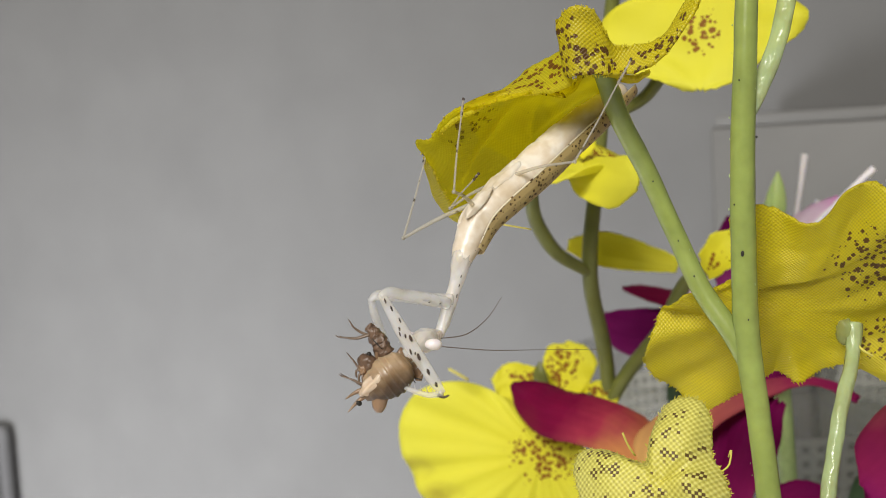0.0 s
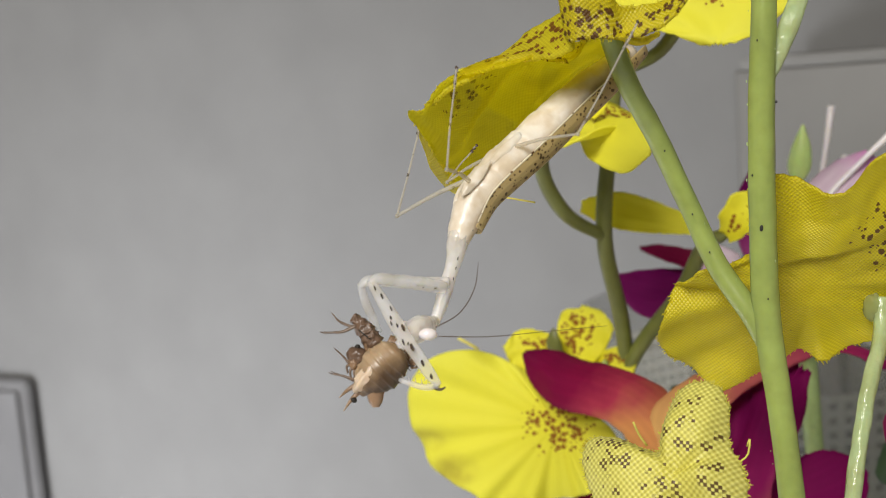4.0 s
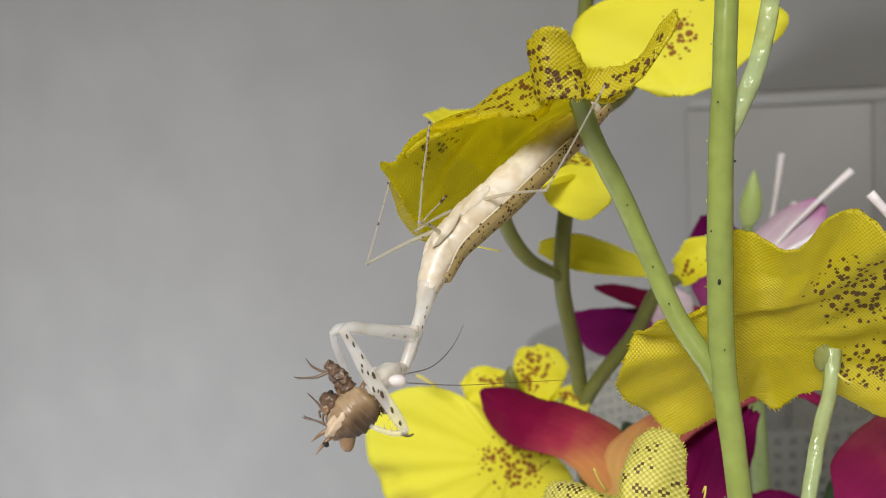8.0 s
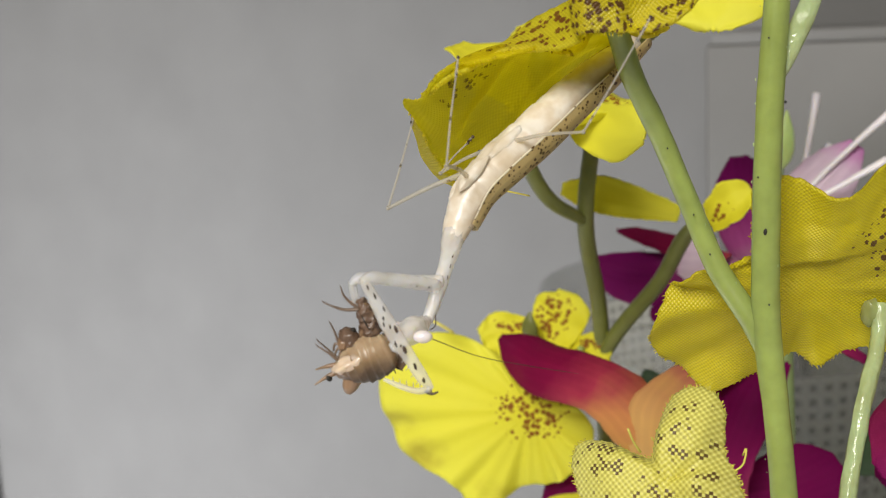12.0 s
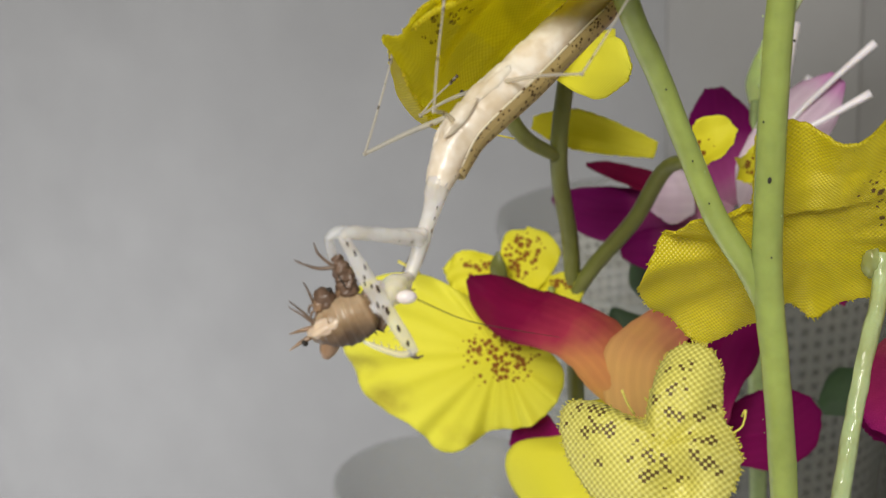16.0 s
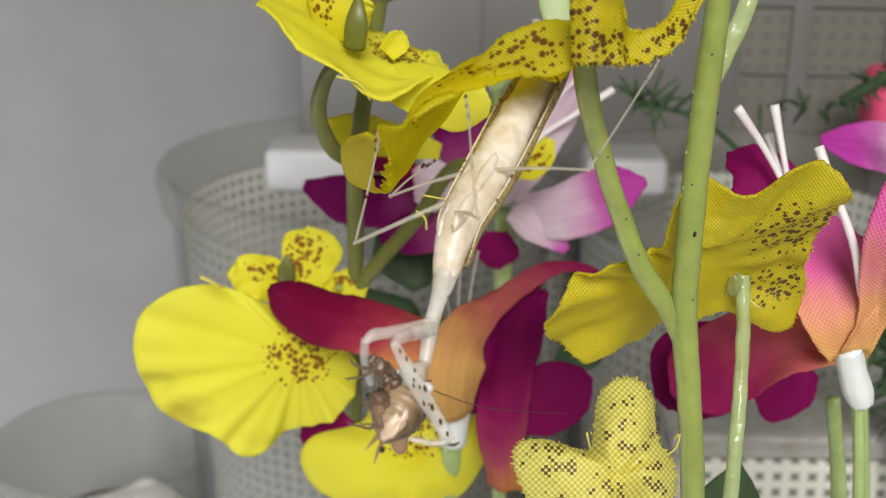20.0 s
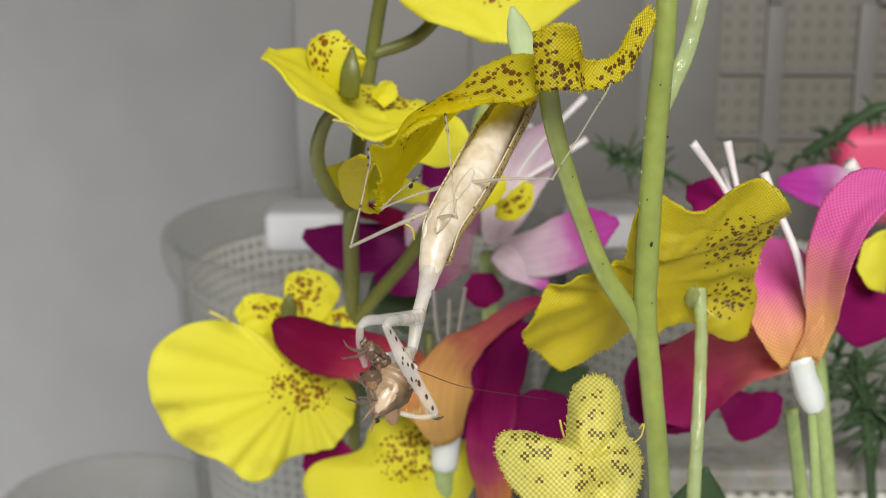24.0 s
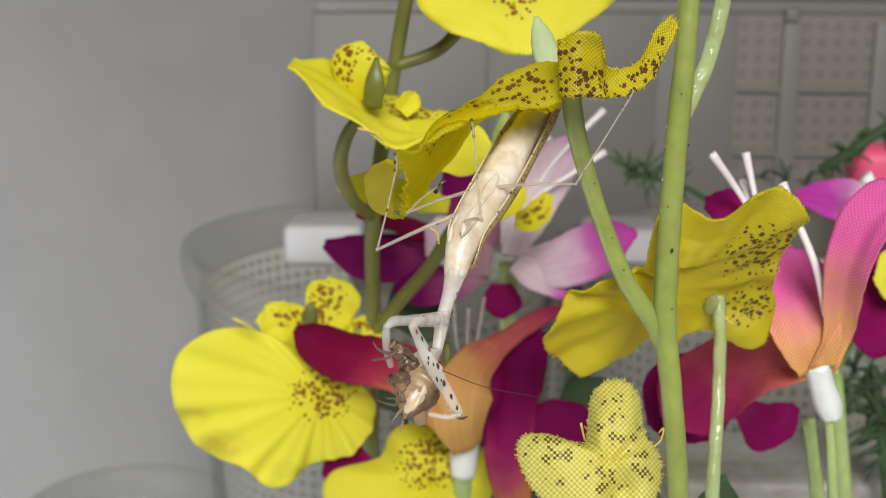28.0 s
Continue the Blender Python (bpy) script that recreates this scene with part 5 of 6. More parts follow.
leg([[(0.0100, -0.2440, -0.2040), (-0.0320, -0.2470, -0.2245), (-0.0735, -0.2493, -0.2440)], [(-0.0735, -0.2493, -0.2440), (-0.0640, -0.2380, -0.2060), (-0.0555, -0.2270, -0.1680)]],
    [[0.0028, 0.0022, 0.0017], [0.0013, 0.0011, 0.0009]], [(-0.0555, -0.2270, -0.1680), (-0.0540, -0.2240, -0.1560), (-0.0560, -0.2230, -0.1480)])
leg([[(0.0180, -0.2620, -0.2080), (0.0260, -0.3050, -0.1980), (0.0314, -0.3371, -0.1915)], [(0.0314, -0.3371, -0.1915), (0.0270, -0.3150, -0.1520), (0.0240, -0.2950, -0.1200)]],
    [[0.0026, 0.0018, 0.0014], [0.0011, 0.0010, 0.0008]], [(0.0240, -0.2950, -0.1200), (0.0229, -0.2888, -0.1098), (0.0215, -0.2830, -0.1030)])
leg([[(0.0400, -0.2260, -0.1800), (0.0840, -0.2450, -0.1750), (0.1277, -0.2639, -0.1706)], [(0.1277, -0.2639, -0.1706), (0.1500, -0.2590, -0.1350), (0.1720, -0.2550, -0.0980)]],
    [[0.0024, 0.0016, 0.0012], [0.0012, 0.0010, 0.0009]], [(0.1720, -0.2550, -0.0980), (0.1800, -0.2530, -0.0850), (0.1850, -0.2500, -0.0750)])
leg([[(0.0260, -0.2180, -0.1840), (-0.0100, -0.2050, -0.2010), (-0.0445, -0.1919, -0.2179)], [(-0.0445, -0.1919, -0.2179), (-0.0280, -0.1950, -0.2010), (-0.0120, -0.1980, -0.1880)]],
    [[0.0024, 0.0017, 0.0013], [0.0012, 0.0010, 0.0009]], [(-0.0120, -0.1980, -0.1880), (-0.0080, -0.2000, -0.1840), (-0.0040, -0.2010, -0.1810)])

HEAD = (-0.0112, -0.3035, -0.3375)
bm = tube([(-0.0108, -0.3020, -0.3355), (-0.0120, -0.3150, -0.3370), (-0.0130, -0.3290, -0.3370), (-0.0135, -0.3420, -0.3375), (-0.0150, -0.3520, -0.3410), (-0.0180, -0.3560, -0.3440)], [0.0046, 0.0085, 0.0125, 0.0110, 0.0065, 0.0028], 40, 18, wobble=0.16)
head = part("head", bm, THORAX, mantis, pivot=HEAD)
part("eye", blob((0.0020, -0.3420, -0.3388), [(0.0080, 0.0030, -0.0012), (-0.002, 0.0062, 0), (0.0016, 0, 0.0056)], 20, 14), EYE, head)
part("eye", blob((-0.0235, -0.3380, -0.3330), [(0.0055, 0.0, 0.002), (0, 0.0052, 0), (-0.002, 0, 0.0048)], 20, 14), EYE, head)
part("mouthparts", blob((-0.0190, -0.3545, -0.3450), [(0.005, 0, -0.002), (0, 0.0045, 0), (0, 0, 0.005)], 12, 8, 0.4), THORAX, head)
ROOT1, ROOT2 = (0.0070, -0.3360, -0.3340), (0.0098, -0.3385, -0.3415)
ant1 = part("antenna", tube([ROOT1, (0.028, -0.322, -0.332), (0.045, -0.306, -0.318), (0.060, -0.304, -0.298)], [0.0005, 0.0005, 0.0004, 0.0002], 24, 6), ANT, head, pivot=ROOT1)
ant2 = part("antenna", tube([ROOT2, (0.044, -0.310, -0.344), (0.083, -0.260, -0.346), (0.122, -0.200, -0.350)], [0.0005, 0.0004, 0.0003, 0.0002], 30, 6), ANT, head, pivot=ROOT2)

# ---- the cricket ----
CC = (-0.050, -0.350, -0.361)
TAN = plain("cricket_tan", (0.25, 0.155, 0.090), 0.32, vary=0.35, scale=600, bump=0.3, sss=0.2)
PALE = plain("cricket_pale", (0.66, 0.50, 0.36), 0.26, vary=0.22, scale=500, bump=0.2, sss=0.4)
DARK = plain("cricket_dark", (0.135, 0.082, 0.052), 0.34, vary=0.6, scale=1100, bump=0.7)
LEGS = plain("cricket_leg", (0.16, 0.11, 0.075), 0.4, vary=0.4, scale=900, bump=0.2)


def banded(name, light, mid, dark):
    """Chestnut skin, paler towards the underside, with blotches and a fine grain."""
    m, t, p, out = material(name)
    tc = node(t, "ShaderNodeTexCoord")
    s = node(t, "ShaderNodeSeparateXYZ", {0: tc.outputs["Object"]})
    n = noise_fac(t, 450, 4)
    side = math_node(t, "ADD", math_node(t, "MULTIPLY", s.outputs[2], 150.0), math_node(t, "MULTIPLY", s.outputs[0], -60.0))
    f = math_node(t, "ADD", math_node(t, "MULTIPLY", n, 0.8), side)
    t.links.new(ramp(t, f, [(0.12, dark), (0.42, mid), (0.85, light)]), p.inputs["Base Color"])
    p.inputs["Roughness"].default_value = 0.33
    p.inputs["Subsurface Weight"].default_value = 0.3
    p.inputs["Subsurface Radius"].default_value = (0.0012, 0.0007, 0.0004)
    p.inputs["Subsurface Scale"].default_value = 1.0
    b = node(t, "ShaderNodeBump", {"Height": n, "Strength": 0.4, "Distance": 0.0002})
    t.links.new(b.outputs[0], p.inputs["Normal"])
    return m


BANDED = banded("cricket_banded", (0.55, 0.41, 0.26), (0.27, 0.18, 0.10), (0.085, 0.050, 0.026))
cricket = thing("cricket", CC, "brown cricket held in the mantis forelegs and half eaten", "cricket")
SIDE, NEAR = Vector((0.906, 0.423, 0)), Vector((0.423, -0.906, 0))


def at_c(right, up, near):
    """A place on the cricket as it is first held: thousandths of a decimetre to its tail's far side, up and forward."""
    v = Vector(CC) + (SIDE * right + NEAR * near + Vector((0, 0, up))) * 0.00053
    return tuple(v)


def c_axes(*rows):
    return [tuple((SIDE * r + NEAR * n + Vector((0, 0, u))) * 0.00053) for r, u, n in rows]


# abdomen: from its blunt broken end to the tail, with overlapping rings
bm = tube([at_c(45, 14, -4), at_c(35, 10, 0), at_c(14, 2, 2), at_c(-10, -6, 4), at_c(-34, -16, 6), at_c(-50, -24, 8)], [0.0108, 0.0178, 0.0212, 0.0200, 0.0135, 0.0045], 80, 26)
ring = list(bm.verts)
for k in range(81):
    row = ring[26 * k : 26 * k + 26]
    axis = sum((v.co for v in row), Vector()) / 26
    step = (k / 80 * 9) % 1.0
    for v in row:
        v.co += (v.co - axis) * (0.060 * step**2 - 0.03 + 0.10 * noise.noise(v.co * 500) + 0.05 * noise.noise(v.co * 1600))
part("abdomen", bm, BANDED, cricket)
part("belly", blob(at_c(-20, -2, 14), c_axes((34, 17, 5), (-8, 16, 4), (-4, -4, 24)), 30, 20, 0.2), PALE, cricket)
part("hip", tube([at_c(-14, -16, 8), at_c(-24, -38, 8), at_c(-30, -52, 8), at_c(-32, -58, 8)], [0.0105, 0.0080, 0.0058, 0.0034], 24, 14, wobble=0.16), TAN, cricket)
for a, b, c, ring_at in ((-42, -8, (-84, -16, 6), None), (-44, -20, (-86, -40, 14), (-62, -30, 10))):
    cer = part("cercus", tube([at_c(a, b, 6), at_c(a * 0.5 + c[0] * 0.5, b * 0.5 + c[1] * 0.5 + 2, 10), at_c(*c)], [0.0026, 0.0018, 0.0005], 14, 8, wobble=0.15), TAN, cricket)
    if ring_at:
        part("mark", blob(at_c(*ring_at), c_axes((5.5, -3, 0), (2, 5, 0), (0, 0, 6)), 10, 8, 0.2), SPECK, cer)
chead = part("head", blob(at_c(-26, 34, 4), c_axes((15, 10, 4), (-10, 17, 0), (0, 0, 19)), 24, 16, 0.28), DARK, cricket)
part("face", blob(at_c(-36, 26, 8), c_axes((8, 4, 2), (-4, 12, 0), (0, 0, 12)), 16, 12, 0.4), TAN, chead)
part("eye", blob(at_c(-17, 50, 10), c_axes((5.0, 0, 0), (0, 4.6, 0), (0, 0, 5)), 14, 10), SPECK, chead)
part("eye", blob(at_c(-30, 47, -10), c_axes((4.5, 0, 0), (0, 4.6, 0), (0, 0, 5)), 14, 10), SPECK, chead)
for dx, dy, dn in ((-48, 22, 10), (-46, 12, 12), (-40, 8, 14)):
    part("palp", tube([at_c(-36, 24, 10), at_c(dx, dy + 6, dn), at_c(dx - 4, dy - 6, dn)], [0.0016, 0.0012, 0.0008], 8, 6), LEGS, chead)
part("pronotum", blob(at_c(6, 46, 0), c_axes((15, 5, 0), (-2, 25, 0), (0, 0, 15)), 26, 18, 0.22), TAN, cricket)
bm = tube([at_c(12, 40, 2), at_c(8, 62, 2), at_c(3, 84, 2), at_c(-3, 102, 0)], [0.0090, 0.0082, 0.0060, 0.0030], 46, 26)
for v in bm.verts:
    v.co += Vector((noise.noise(v.co * 2600), noise.noise(v.co * 2600 + Vector((9, 0, 0))), noise.noise(v.co * 2600 + Vector((0, 9, 0))))) * 0.00030
part("torn_shoulder", bm, DARK, cricket)
part("torn_edge", blob(at_c(22, 24, 8), c_axes((16, -8, 0), (4, 9, 0), (0, 0, 14)), 20, 14, 0.45), PALE, cricket)
part("sinew", tube([at_c(-2, 76, 16), at_c(4, 64, 18), at_c(10, 52, 19)], [0.0004, 0.0007, 0.0004], 8, 6), SPECK, cricket)
part("thigh", tube([at_c(34, 38, -6), at_c(50, 18, -10), at_c(58, -12, -12), at_c(54, -26, -10)], [0.0055, 0.0075, 0.0055, 0.0030], 22, 12, wobble=0.12), TAN, cricket)
for path in ([(-4, 84, 8), (-34, 86, 10), (-48, 92, 12), (-62, 98, 10)], [(0, 76, -8), (-24, 96, -8), (-32, 108, -6), (-34, 118, -4)], [(-28, 2, 12), (-44, 2, 16), (-58, 14, 18), (-76, 26, 16)], [(-36, 6, 4), (-43, 26, 2), (-48, 44, 2), (-54, 60, 4)], [(-36, 2, -10), (-48, -2, -14), (-62, 10, -18), (-78, 26, -16)]):
    lg = part("leg", tube([at_c(*p) for p in path], [0.0016, 0.0013, 0.0010, 0.0006], 20, 8, wobble=0.25), LEGS, cricket)
    e = np.array(path[-1], float)
    d = e - np.array(path[-2], float)
    for k, turn in ((0.0, 8), (-0.25, -9), (-0.5, 8), (-0.8, -8)):
        b = e + d * k
        part("spur", tube([at_c(*b), at_c(*(b + d * 0.20 + (-0.15 * turn, turn * 0.45, turn * 0.3)))], [0.0007, 0.0002], 4, 5), DARK, lg)
for a, b in (((44, -14, 6), (62, -24, 8)), ((40, -6, 12), (50, -26, 14))):
    part("bristle", tube([at_c(*a), at_c(*b)], [0.0010, 0.0004], 4, 5), SPECK, cricket)

# ---- cups and boxes behind the flowers ----


def gingham(name, light, dark, cell, clear=0.0, radius=0.0):
    """Woven net with square openings, as far-off checks; radius: wound round a cup of that size, in metres."""
    m, t, p, out = material(name)
    tc = node(t, "ShaderNodeTexCoord")
    s = node(t, "ShaderNodeSeparateXYZ", {0: tc.outputs["Object"]})
    k = 0.5 * math.pi / cell
    along = math_node(t, "MULTIPLY", math_node(t, "ARCTAN2", s.outputs[1], s.outputs[0]), radius) if radius else math_node(t, "ADD", s.outputs[0], math_node(t, "MULTIPLY", s.outputs[1], 0.15))
    a = math_node(t, "SINE", math_node(t, "MULTIPLY", along, k))
    b = math_node(t, "SINE", math_node(t, "MULTIPLY", s.outputs[2], k))
    f = math_node(t, "MAXIMUM", math_node(t, "MULTIPLY", a, a), math_node(t, "MULTIPLY", b, b))
    n = noise_fac(t, 25, 3)
    f = math_node(t, "ADD", math_node(t, "MULTIPLY", f, 0.75), math_node(t, "MULTIPLY", n, 0.35), True)
    t.links.new(ramp(t, f, [(0.25, dark), (0.75, light)]), p.inputs["Base Color"])
    p.inputs["Roughness"].default_value = 0.6
    if clear:
        g = node(t, "ShaderNodeBsdfTransparent", {"Color": (0.9, 0.92, 0.9, 1)})
        t.links.new(node(t, "ShaderNodeMixShader", {0: clear, 1: p.outputs[0], 2: g.outputs[0]}).outputs[0], out.inputs[0])
    return m


NET = gingham("net_cloth", (0.56, 0.56, 0.51), (0.13, 0.135, 0.115), 0.0018)
NET_CUP = gingham("net_cloth_wound", (0.42, 0.42, 0.385), (0.13, 0.135, 0.115), 0.0017, radius=0.045)
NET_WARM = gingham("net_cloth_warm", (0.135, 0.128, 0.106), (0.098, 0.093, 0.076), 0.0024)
CLEARCUP = glassy("cup_plastic", (0.52, 0.53, 0.51), 0.88, 0.12)
CLEARLID = glassy("lid_plastic", (0.60, 0.61, 0.60), 0.50, 0.25)
GREY = plain("grey_plastic", (0.125, 0.122, 0.114), 0.5, vary=0.15, scale=30, bump=0.05)
MIDGREY = plain("mid_grey_plastic", (0.116, 0.113, 0.105), 0.5, vary=0.2, scale=25, bump=0.05)
DARKGREY = plain("dark_grey_plastic", (0.105, 0.103, 0.103), 0.9, vary=0.2, scale=30, bump=0.05)
PINKCARD = plain("pink_card", (0.75, 0.08, 0.20), 0.5, vary=0.1, scale=60, bump=0.03)
SOIL = plain("brown_litter", (0.20, 0.13, 0.09), 0.9, vary=0.5, scale=90, bump=0.6)
BLOCK = plain("white_plastic_dull", (0.40, 0.40, 0.41), 0.5, vary=0.06, scale=60, bump=0.05)
TISSUE = plain("white_tissue", (0.80, 0.79, 0.77), 0.9, vary=0.06, scale=60, bump=0.4)


def lathe(profile, centre, seg=40, oval=1.0):
    """A turned shape: (radius, height) pairs round an upright axis, in plan decimetres."""
    bm = bmesh.new()
    rings = []
    for r, z in profile:
        rings.append([bm.verts.new(W((centre[0] + r * math.cos(2 * math.pi * k / seg), centre[1] + oval * r * math.sin(2 * math.pi * k / seg), z))) for k in range(seg)])
    for a, b in zip(rings, rings[1:]):
        for k in range(seg):
            bm.faces.new((a[k], a[(k + 1) % seg], b[(k + 1) % seg], b[k]))
    bm.faces.new(rings[0])
    bm.faces.new(rings[-1][::-1])
    return bm


def rounded_box(lo, hi, r=0.03, seg=3):
    """A box with rounded edges between two corners of the plan, in decimetres."""
    bm = bmesh.new()
    a, b = W(lo), W(hi)
    box(bm, a, b)
    bmesh.ops.bevel(bm, geom=bm.edges[:] + bm.verts[:], offset=0.1 * r, segments=seg, affect="EDGES", profile=0.5)
    return bm


def cup(name, centre, radius, rim, label, wall_mat, taper=0.8, oval=1.0):
    t = thing(name, (centre[0], centre[1], -3.0), label, "cup", "plastic cups")
    w = 0.02
    out = [(radius * taper, -3.0), (radius * (taper + 0.4 * (1 - taper)), -2.2), (radius * 0.96, rim - 0.12), (radius, rim - 0.10), (radius * 1.03, rim - 0.03), (radius * 1.02, rim), (radius * 0.98, rim)]
    inn = [(radius * 0.95, rim - 0.05), (radius * 0.93, rim - 0.12), (radius * (taper + 0.36 * (1 - taper)), -2.2), (radius * (taper - 0.04), -2.96)]
    part("wall", lathe(out + inn, centre, oval=oval), wall_mat, t, smooth=True)
    return t


jar = cup("plastic_cup", (-0.92, 1.85), 0.31, -1.57, "clear round plastic cup holding brown litter and white tissue", CLEARCUP, 0.9)
part("litter", lathe([(0.24, -2.9), (0.265, -1.95), (0.22, -1.85), (0.05, -1.82)], (-0.92, 1.85), 28), SOIL, jar)
part("tissue", blob((-0.84, 1.80, -1.78), [(0.15, 0, 0), (0, 0.13, 0), (0, 0, 0.07)], 18, 12, 0.5), TISSUE, jar)


def net_cup(centre, radius, rim, label):
    t = cup("plastic_cup", centre, radius, rim, label, CLEARCUP, 0.78)
    part("net", lathe([(radius * 0.68, -2.9), (radius * 0.91, rim - 0.12), (radius * 0.895, rim - 0.12), (radius * 0.66, -2.88)], centre), NET_CUP, t)
    return t


net_cup((-0.20, 1.95), 0.53, -0.78, "clear plastic cup lined with checked net cloth")
net_cup((0.80, 1.75), 0.48, -0.74, "clear plastic cup lined with checked net cloth")
net_cup((0.30, 2.35), 0.45, -0.80, "clear plastic cup lined with checked net cloth")
tin = thing("low_box", (0.85, 0.95, -3.0), "grey-brown low box lined with net behind the lilies", "box")
part("body", rounded_box((0.50, 0.98, -3.0), (1.25, 1.24, -1.12), 0.03), NET, tin)
part("rim", rounded_box((0.48, 0.96, -1.12), (1.27, 1.25, -1.06), 0.02), CLEARLID, tin)
block = thing("white_block", (-0.3, 1.75, -0.78), "white plastic block on the cup lid", "block", "white blocks")
part("body", rounded_box((-0.42, 1.62, -0.773), (-0.215, 1.80, -0.665), 0.02), BLOCK, block)
part("base", rounded_box((-0.40, 1.64, -0.78), (-0.23, 1.78, -0.774), 0.001), CLEARLID, block)
block2 = thing("white_block", (0.4, 1.62, -0.74), "white plastic block on the cup lid", "block", "white blocks")
part("body", rounded_box((0.34, 1.50, -0.733), (0.53, 1.66, -0.64), 0.02), BLOCK, block2)
part("base", rounded_box((0.36, 1.52, -0.74), (0.51, 1.64, -0.734), 0.001), CLEARLID, block2)

LABEL = plain("faded_label", (0.18, 0.17, 0.17), 0.6, vary=0.1, scale=60, bump=0.03)
stack = thing("storage_box", (0.6, 2.5, -3.0), "wide grey see-through storage box with net panels and a clear lid", "storage box", "storage boxes")
part("wall", rounded_box((-0.42, 2.402, -3.0), (0.125, 2.85, -0.18), 0.012), GREY, stack)
part("panel", rounded_box((0.12, 2.40, -3.0), (0.645, 2.85, -0.18), 0.004), MIDGREY, stack)
part("panel", rounded_box((0.64, 2.402, -3.0), (0.885, 2.85, -0.18), 0.004), GREY, stack)
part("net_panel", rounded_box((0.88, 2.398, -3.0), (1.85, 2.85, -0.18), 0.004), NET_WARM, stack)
LIDGREY = plain("lid_plastic_smoky", (0.142, 0.139, 0.130), 0.5, vary=0.15, scale=25, bump=0.05)
lid = part("lid", rounded_box((-0.40, 2.404, -0.179), (1.87, 2.86, -0.145), 0.003), LIDGREY, stack)
for x in (1.02, 1.35, 1.66):
    part("clasp", rounded_box((x, 2.375, -0.205), (x + 0.045, 2.40, -0.16), 0.010), LIDGREY, lid)
part("label", rounded_box((0.72, 2.42, -0.62), (0.86, 2.44, -0.26), 0.01), LABEL, stack)
for x in (1.02, 1.30, 1.58):
    part("post", rounded_box((x, 2.385, -1.2), (x + 0.06, 2.40, -0.20), 0.006), LIDGREY, stack)
for z in (-0.42, -0.62):
    part("seam", rounded_box((0.89, 2.387, z), (1.84, 2.40, z + 0.018), 0.005), GREY, stack)

card = thing("pink_box", (1.29, 2.04, -0.79), "small bright pink card box with a rounded corner", "box")
part("body", rounded_box((1.143, 1.960, -0.790), (1.440, 2.120, -0.518), 0.04), PINKCARD, card)

side = thing("grey_box", (-2.6, 2.75, -3.0), "grey upright box against the wall", "box")
part("body", rounded_box((-4.5, 2.90, -3.0), (-3.99, 2.996, -1.42), 0.046), DARKGREY, side)
part("door", rounded_box((-4.48, 2.87, -2.96), (-4.02, 2.899, -1.47), 0.012), DARKGREY, side)

# leaves and sprigs between the stems


def blade(base, tip, width, facing, seed, mid=None):
    m = mid or tuple((np.array(base) + np.array(tip)) / 2)
    return sheet(stations([base, m, tip], [width * 0.3, width, width * 0.05], facing), nu=16, nv=8, cup=0.25, fray=0.005, seed=seed, thick=0.003)


leafy = thing("leaf_sprig", (0.40, 0.2, -3.0), "dark green artificial leaves on a thin stalk", "leaf", "artificial leaves")
part("stalk", tube([(0.385, 0.18, -0.80), (0.40, 0.20, -1.4), (0.40, 0.2, -3.0)], 0.008, 20, 8), STEM_DARK, leafy)
part("leaf", blade((0.385, 0.18, -0.86), (0.395, 0.15, -0.675), 0.050, (0, -1, 0.3), 81), LEAF, leafy)
part("leaf", blade((0.40, 0.20, -0.90), (0.48, 0.10, -0.76), 0.035, (0, -1, 0.3), 82), LILY_DEEP, leafy)
leafy2 = thing("leaf_sprig", (0.05, 0.9, -3.0), "dark green artificial leaves on a thin stalk", "leaf", "artificial leaves")
part("stalk", tube([(0.0, 0.80, -0.70), (0.02, 0.88, -1.4), (0.05, 0.9, -3.0)], 0.010, 20, 8), STEM_DARK, leafy2)
part("leaf", blade((-0.060, 0.750, -0.819), (-0.137, 0.800, -0.694), 0.075, (0.2, -1, 0.3), 83), LEAF, leafy2)
part("leaf", blade((-0.026, 0.800, -0.695), (-0.092, 0.850, -0.562), 0.06, (0.2, -1, 0.3), 84), LEAF, leafy2)
part("leaf", blade((0.217, 0.750, -0.820), (0.297, 0.720, -0.740), 0.040, (0.1, -1, 0.5), 85), LEAF, leafy2)

fern = thing("pine_sprig", (0.9, 1.2, -3.0), "dark green artificial pine sprig with fine needles", "sprig")
part("stalk", tube([(0.826, 1.250, -0.441), (0.882, 1.220, -0.392), (0.956, 1.200, -0.333), (1.35, 1.2, -0.9), (1.3, 1.2, -3.0)], 0.012, 40, 8), LEAF, fern)


def needles(a, b, count, length, seed):
    rnd = random.Random(seed)
    bm = bmesh.new()
    a, b = Vector(a), Vector(b)
    for k in range(count):
        p = a.lerp(b, rnd.random())
        d = Vector((rnd.uniform(-1, 1), rnd.uniform(-0.5, 0.5), rnd.uniform(-1, 1))).normalized() * length * rnd.uniform(0.6, 1.2)
        tube([tuple(p), tuple(p + d * 0.5 + Vector((0, 0, 0.006))), tuple(p + d)], [0.004, 0.005, 0.001], 3, 4, bm=bm)
    return bm


tagged(part("needles", needles((0.821, 1.250, -0.454), (0.968, 1.200, -0.333), 40, 0.05, 3), LEAF, fern), kind="stuff")
tagged(part("needles", needles((0.402, 1.300, -0.451), (0.531, 1.300, -0.490), 26, 0.07, 4), LEAF, fern), kind="stuff")
tagged(part("needles", needles((0.815, 0.900, -0.777), (0.947, 0.900, -0.974), 80, 0.10, 5), LEAF, fern), kind="stuff")
tagged(part("needles", needles((0.643, 1.350, -0.474), (0.852, 1.350, -0.488), 12, 0.06, 6), LEAF, fern), kind="stuff")
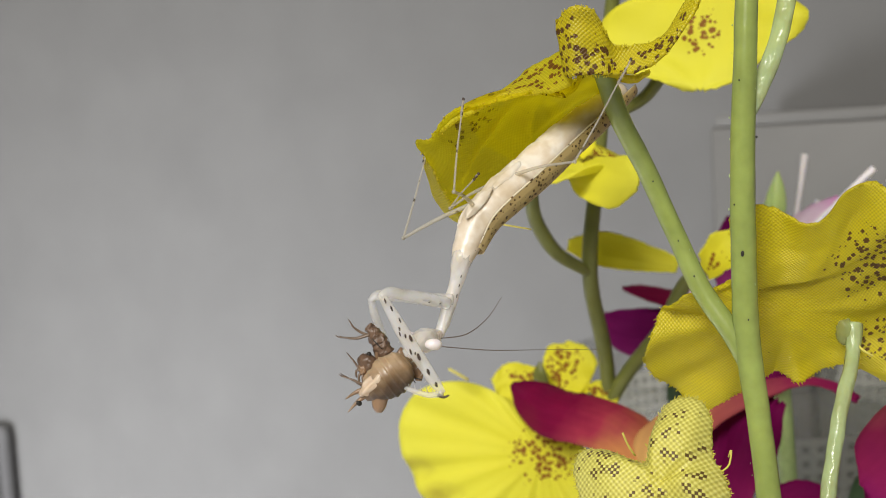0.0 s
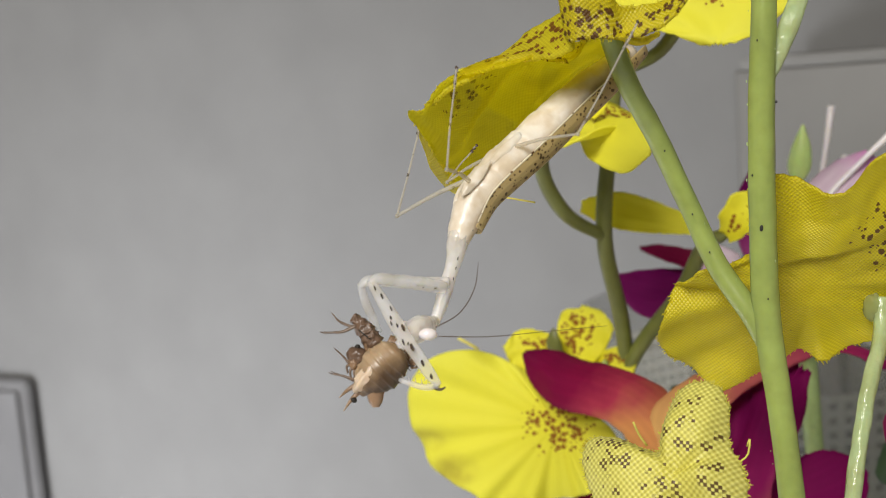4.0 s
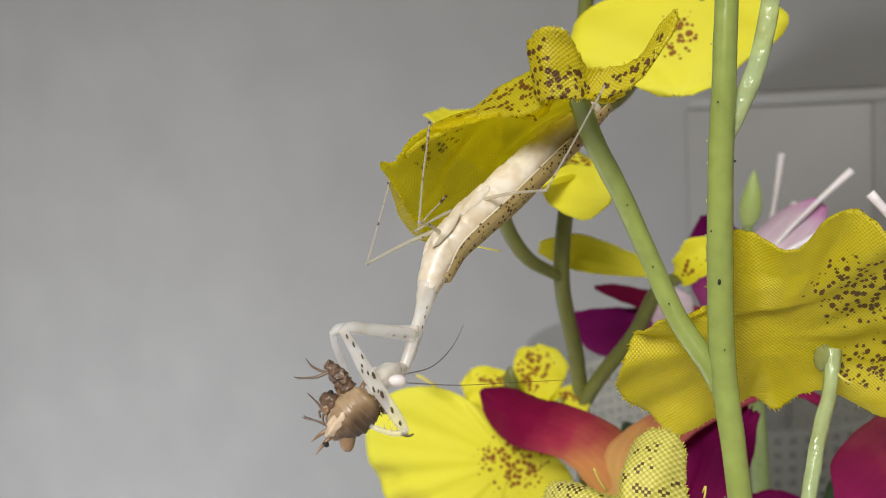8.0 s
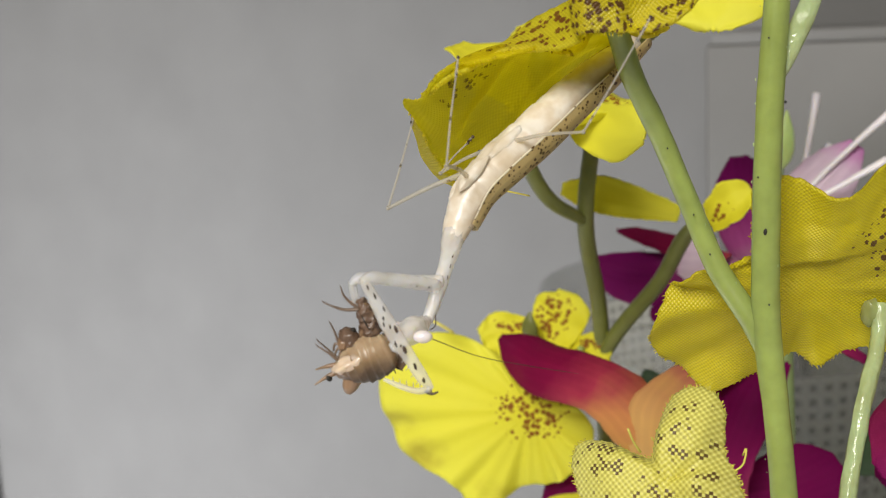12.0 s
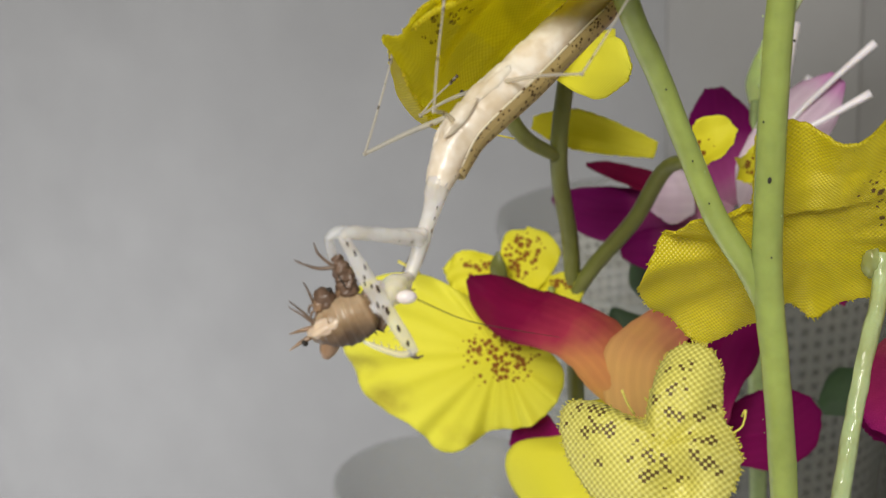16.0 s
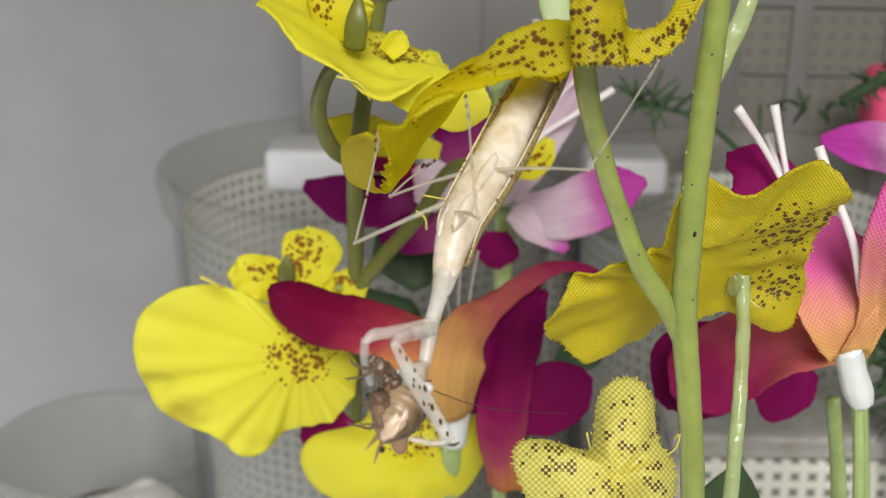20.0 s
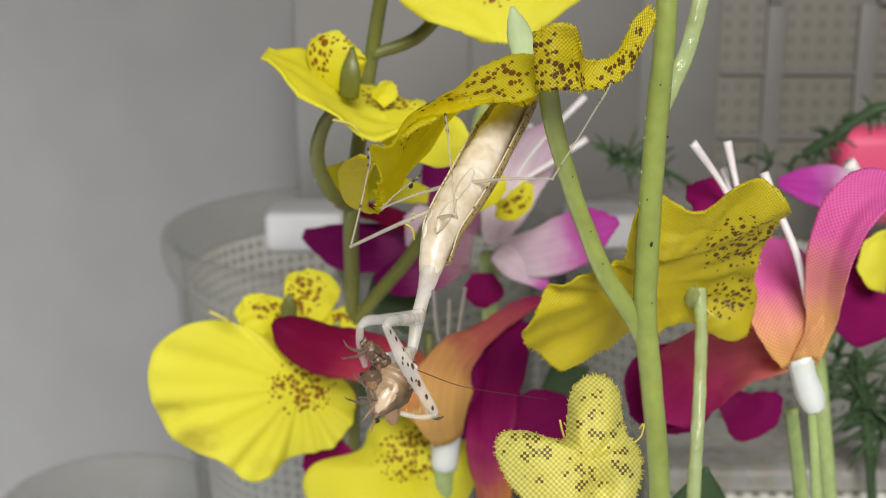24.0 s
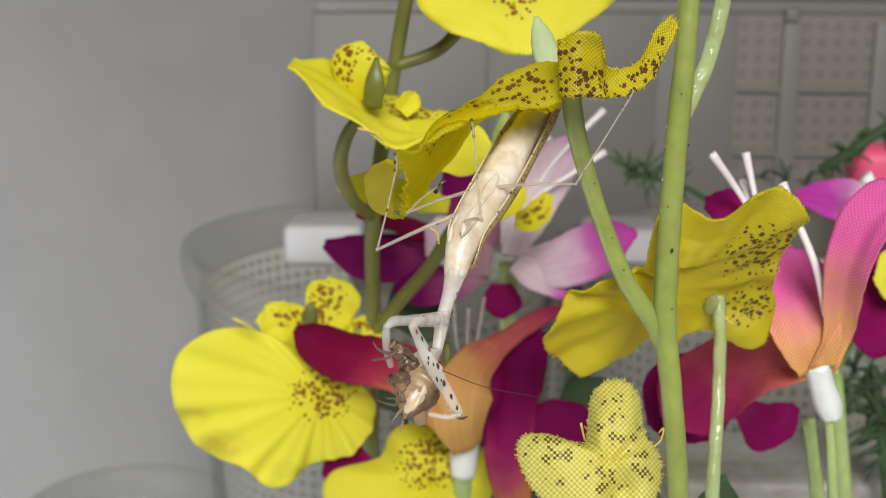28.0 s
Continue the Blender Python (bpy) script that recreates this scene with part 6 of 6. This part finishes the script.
part("stalk", tube([(0.403, 1.300, -0.464), (0.535, 1.320, -0.494), (0.680, 1.360, -0.610), (0.9, 1.4, -1.2), (0.9, 1.4, -3.0)], 0.006, 30, 6), LEAF, fern)
part("stalk", tube([(0.860, 0.900, -0.777), (0.903, 0.900, -1.000), (1.0, 1.0, -3.0)], 0.010, 24, 6), LEAF, fern)


def motions():
    """The cricket turns in the mantis's grip; the mantis sways once, its head nods and its antennae swing."""
    def held(x, y, z, tilt, turn, roll):
        return Matrix.Translation(W((CC[0] + x, CC[1] + y, CC[2] + z))) @ Euler((radians(tilt), radians(roll), radians(turn))).to_matrix().to_4x4()

    walk(cricket, [
        (0.0, held(0.002, 0, -0.008, 0, 0, -16)), (3.0, held(0.002, 0, -0.009, 0, 0, -22)), (7.0, held(0.006, 0, -0.009, 0, 0, -26)), (9.5, held(0.003, 0, -0.004, 0, 0, -12)), (11.0, held(0.001, 0, 0.002, 0, 0, 0)), (12.5, held(0.000, 0, 0.002, 0, 0, 0)),
        (15.0, held(0.000, 0, 0.000, 0, 0, 0)), (16.0, held(0.000, 0, 0.001, 0, 0, -2)), (17.0, held(0.009, 0, 0.000, 0, 4, -14)), (18.0, held(0.023, 0, 0.002, 0, 10, -18)), (19.0, held(0.017, 0, 0.003, -6, 18, -20)), (20.0, held(0.019, 0, 0.001, -10, 20, -22)),
        (23.0, held(0.016, 0, 0.005, -12, 22, -24)), (26.0, held(0.020, 0, 0.002, -12, 22, -24)), (28.0, held(0.020, 0, 0.002, -12, 22, -24))])
    hang = W((0.055, -0.20, -0.115))
    rest = mantis.location.copy()
    walk(mantis, [(t, Matrix.Translation(hang + Vector((0, 0, 0.1 * z))) @ pose(0, 0, 0, 0, a, 0) @ Matrix.Translation(rest - hang)) for t, a, z in ((0, 0, 0.002), (16, 0, 0.002), (16.5, -0.8, 0), (17, -1.2, -0.001), (17.5, -2.8, -0.004), (18, -4.6, -0.005), (18.5, -4.2, -0.005), (19, -2.2, -0.004), (20, -0.4, -0.002), (21.5, 0, 0), (28, 0, 0))])

    def swing(ob, rows):
        at = ob.location.copy()
        walk(ob, [(t, Matrix.Translation(at) @ pose(0, 0, 0, 0, a, c)) for t, a, c in rows])

    swing(ant1, ((0, 0, 0), (1.5, -8, 0), (3, -25, 0), (5.5, -20, 0), (8, -7, 0), (9.5, -6, 20), (11, 8, 52), (12.5, 15, 74), (15, 24, 76), (17, 30, 100), (20, 30, 104), (28, 30, 104)))
    swing(ant2, ((0, 9, 0), (3, 7, 0), (9, 9, 0), (10.5, 24, 0), (11.2, 30, 0), (12.5, 38, 0), (16, 42, 0), (18, 37, 0), (20, 36, 0), (25, 33, 0), (28, 33, 0)))
    base = head.location.copy()
    walk(head, [(t, Matrix.Translation(base) @ pose(0, 0, 0, a, 0, b)) for t, a, b in ((0, 0, 0), (3, 2, 0), (8, 0, 0), (12, 3, 2), (17, 4, 2), (19, 2, -2), (20.2, 0, -20), (28, 0, -22))])


motions()
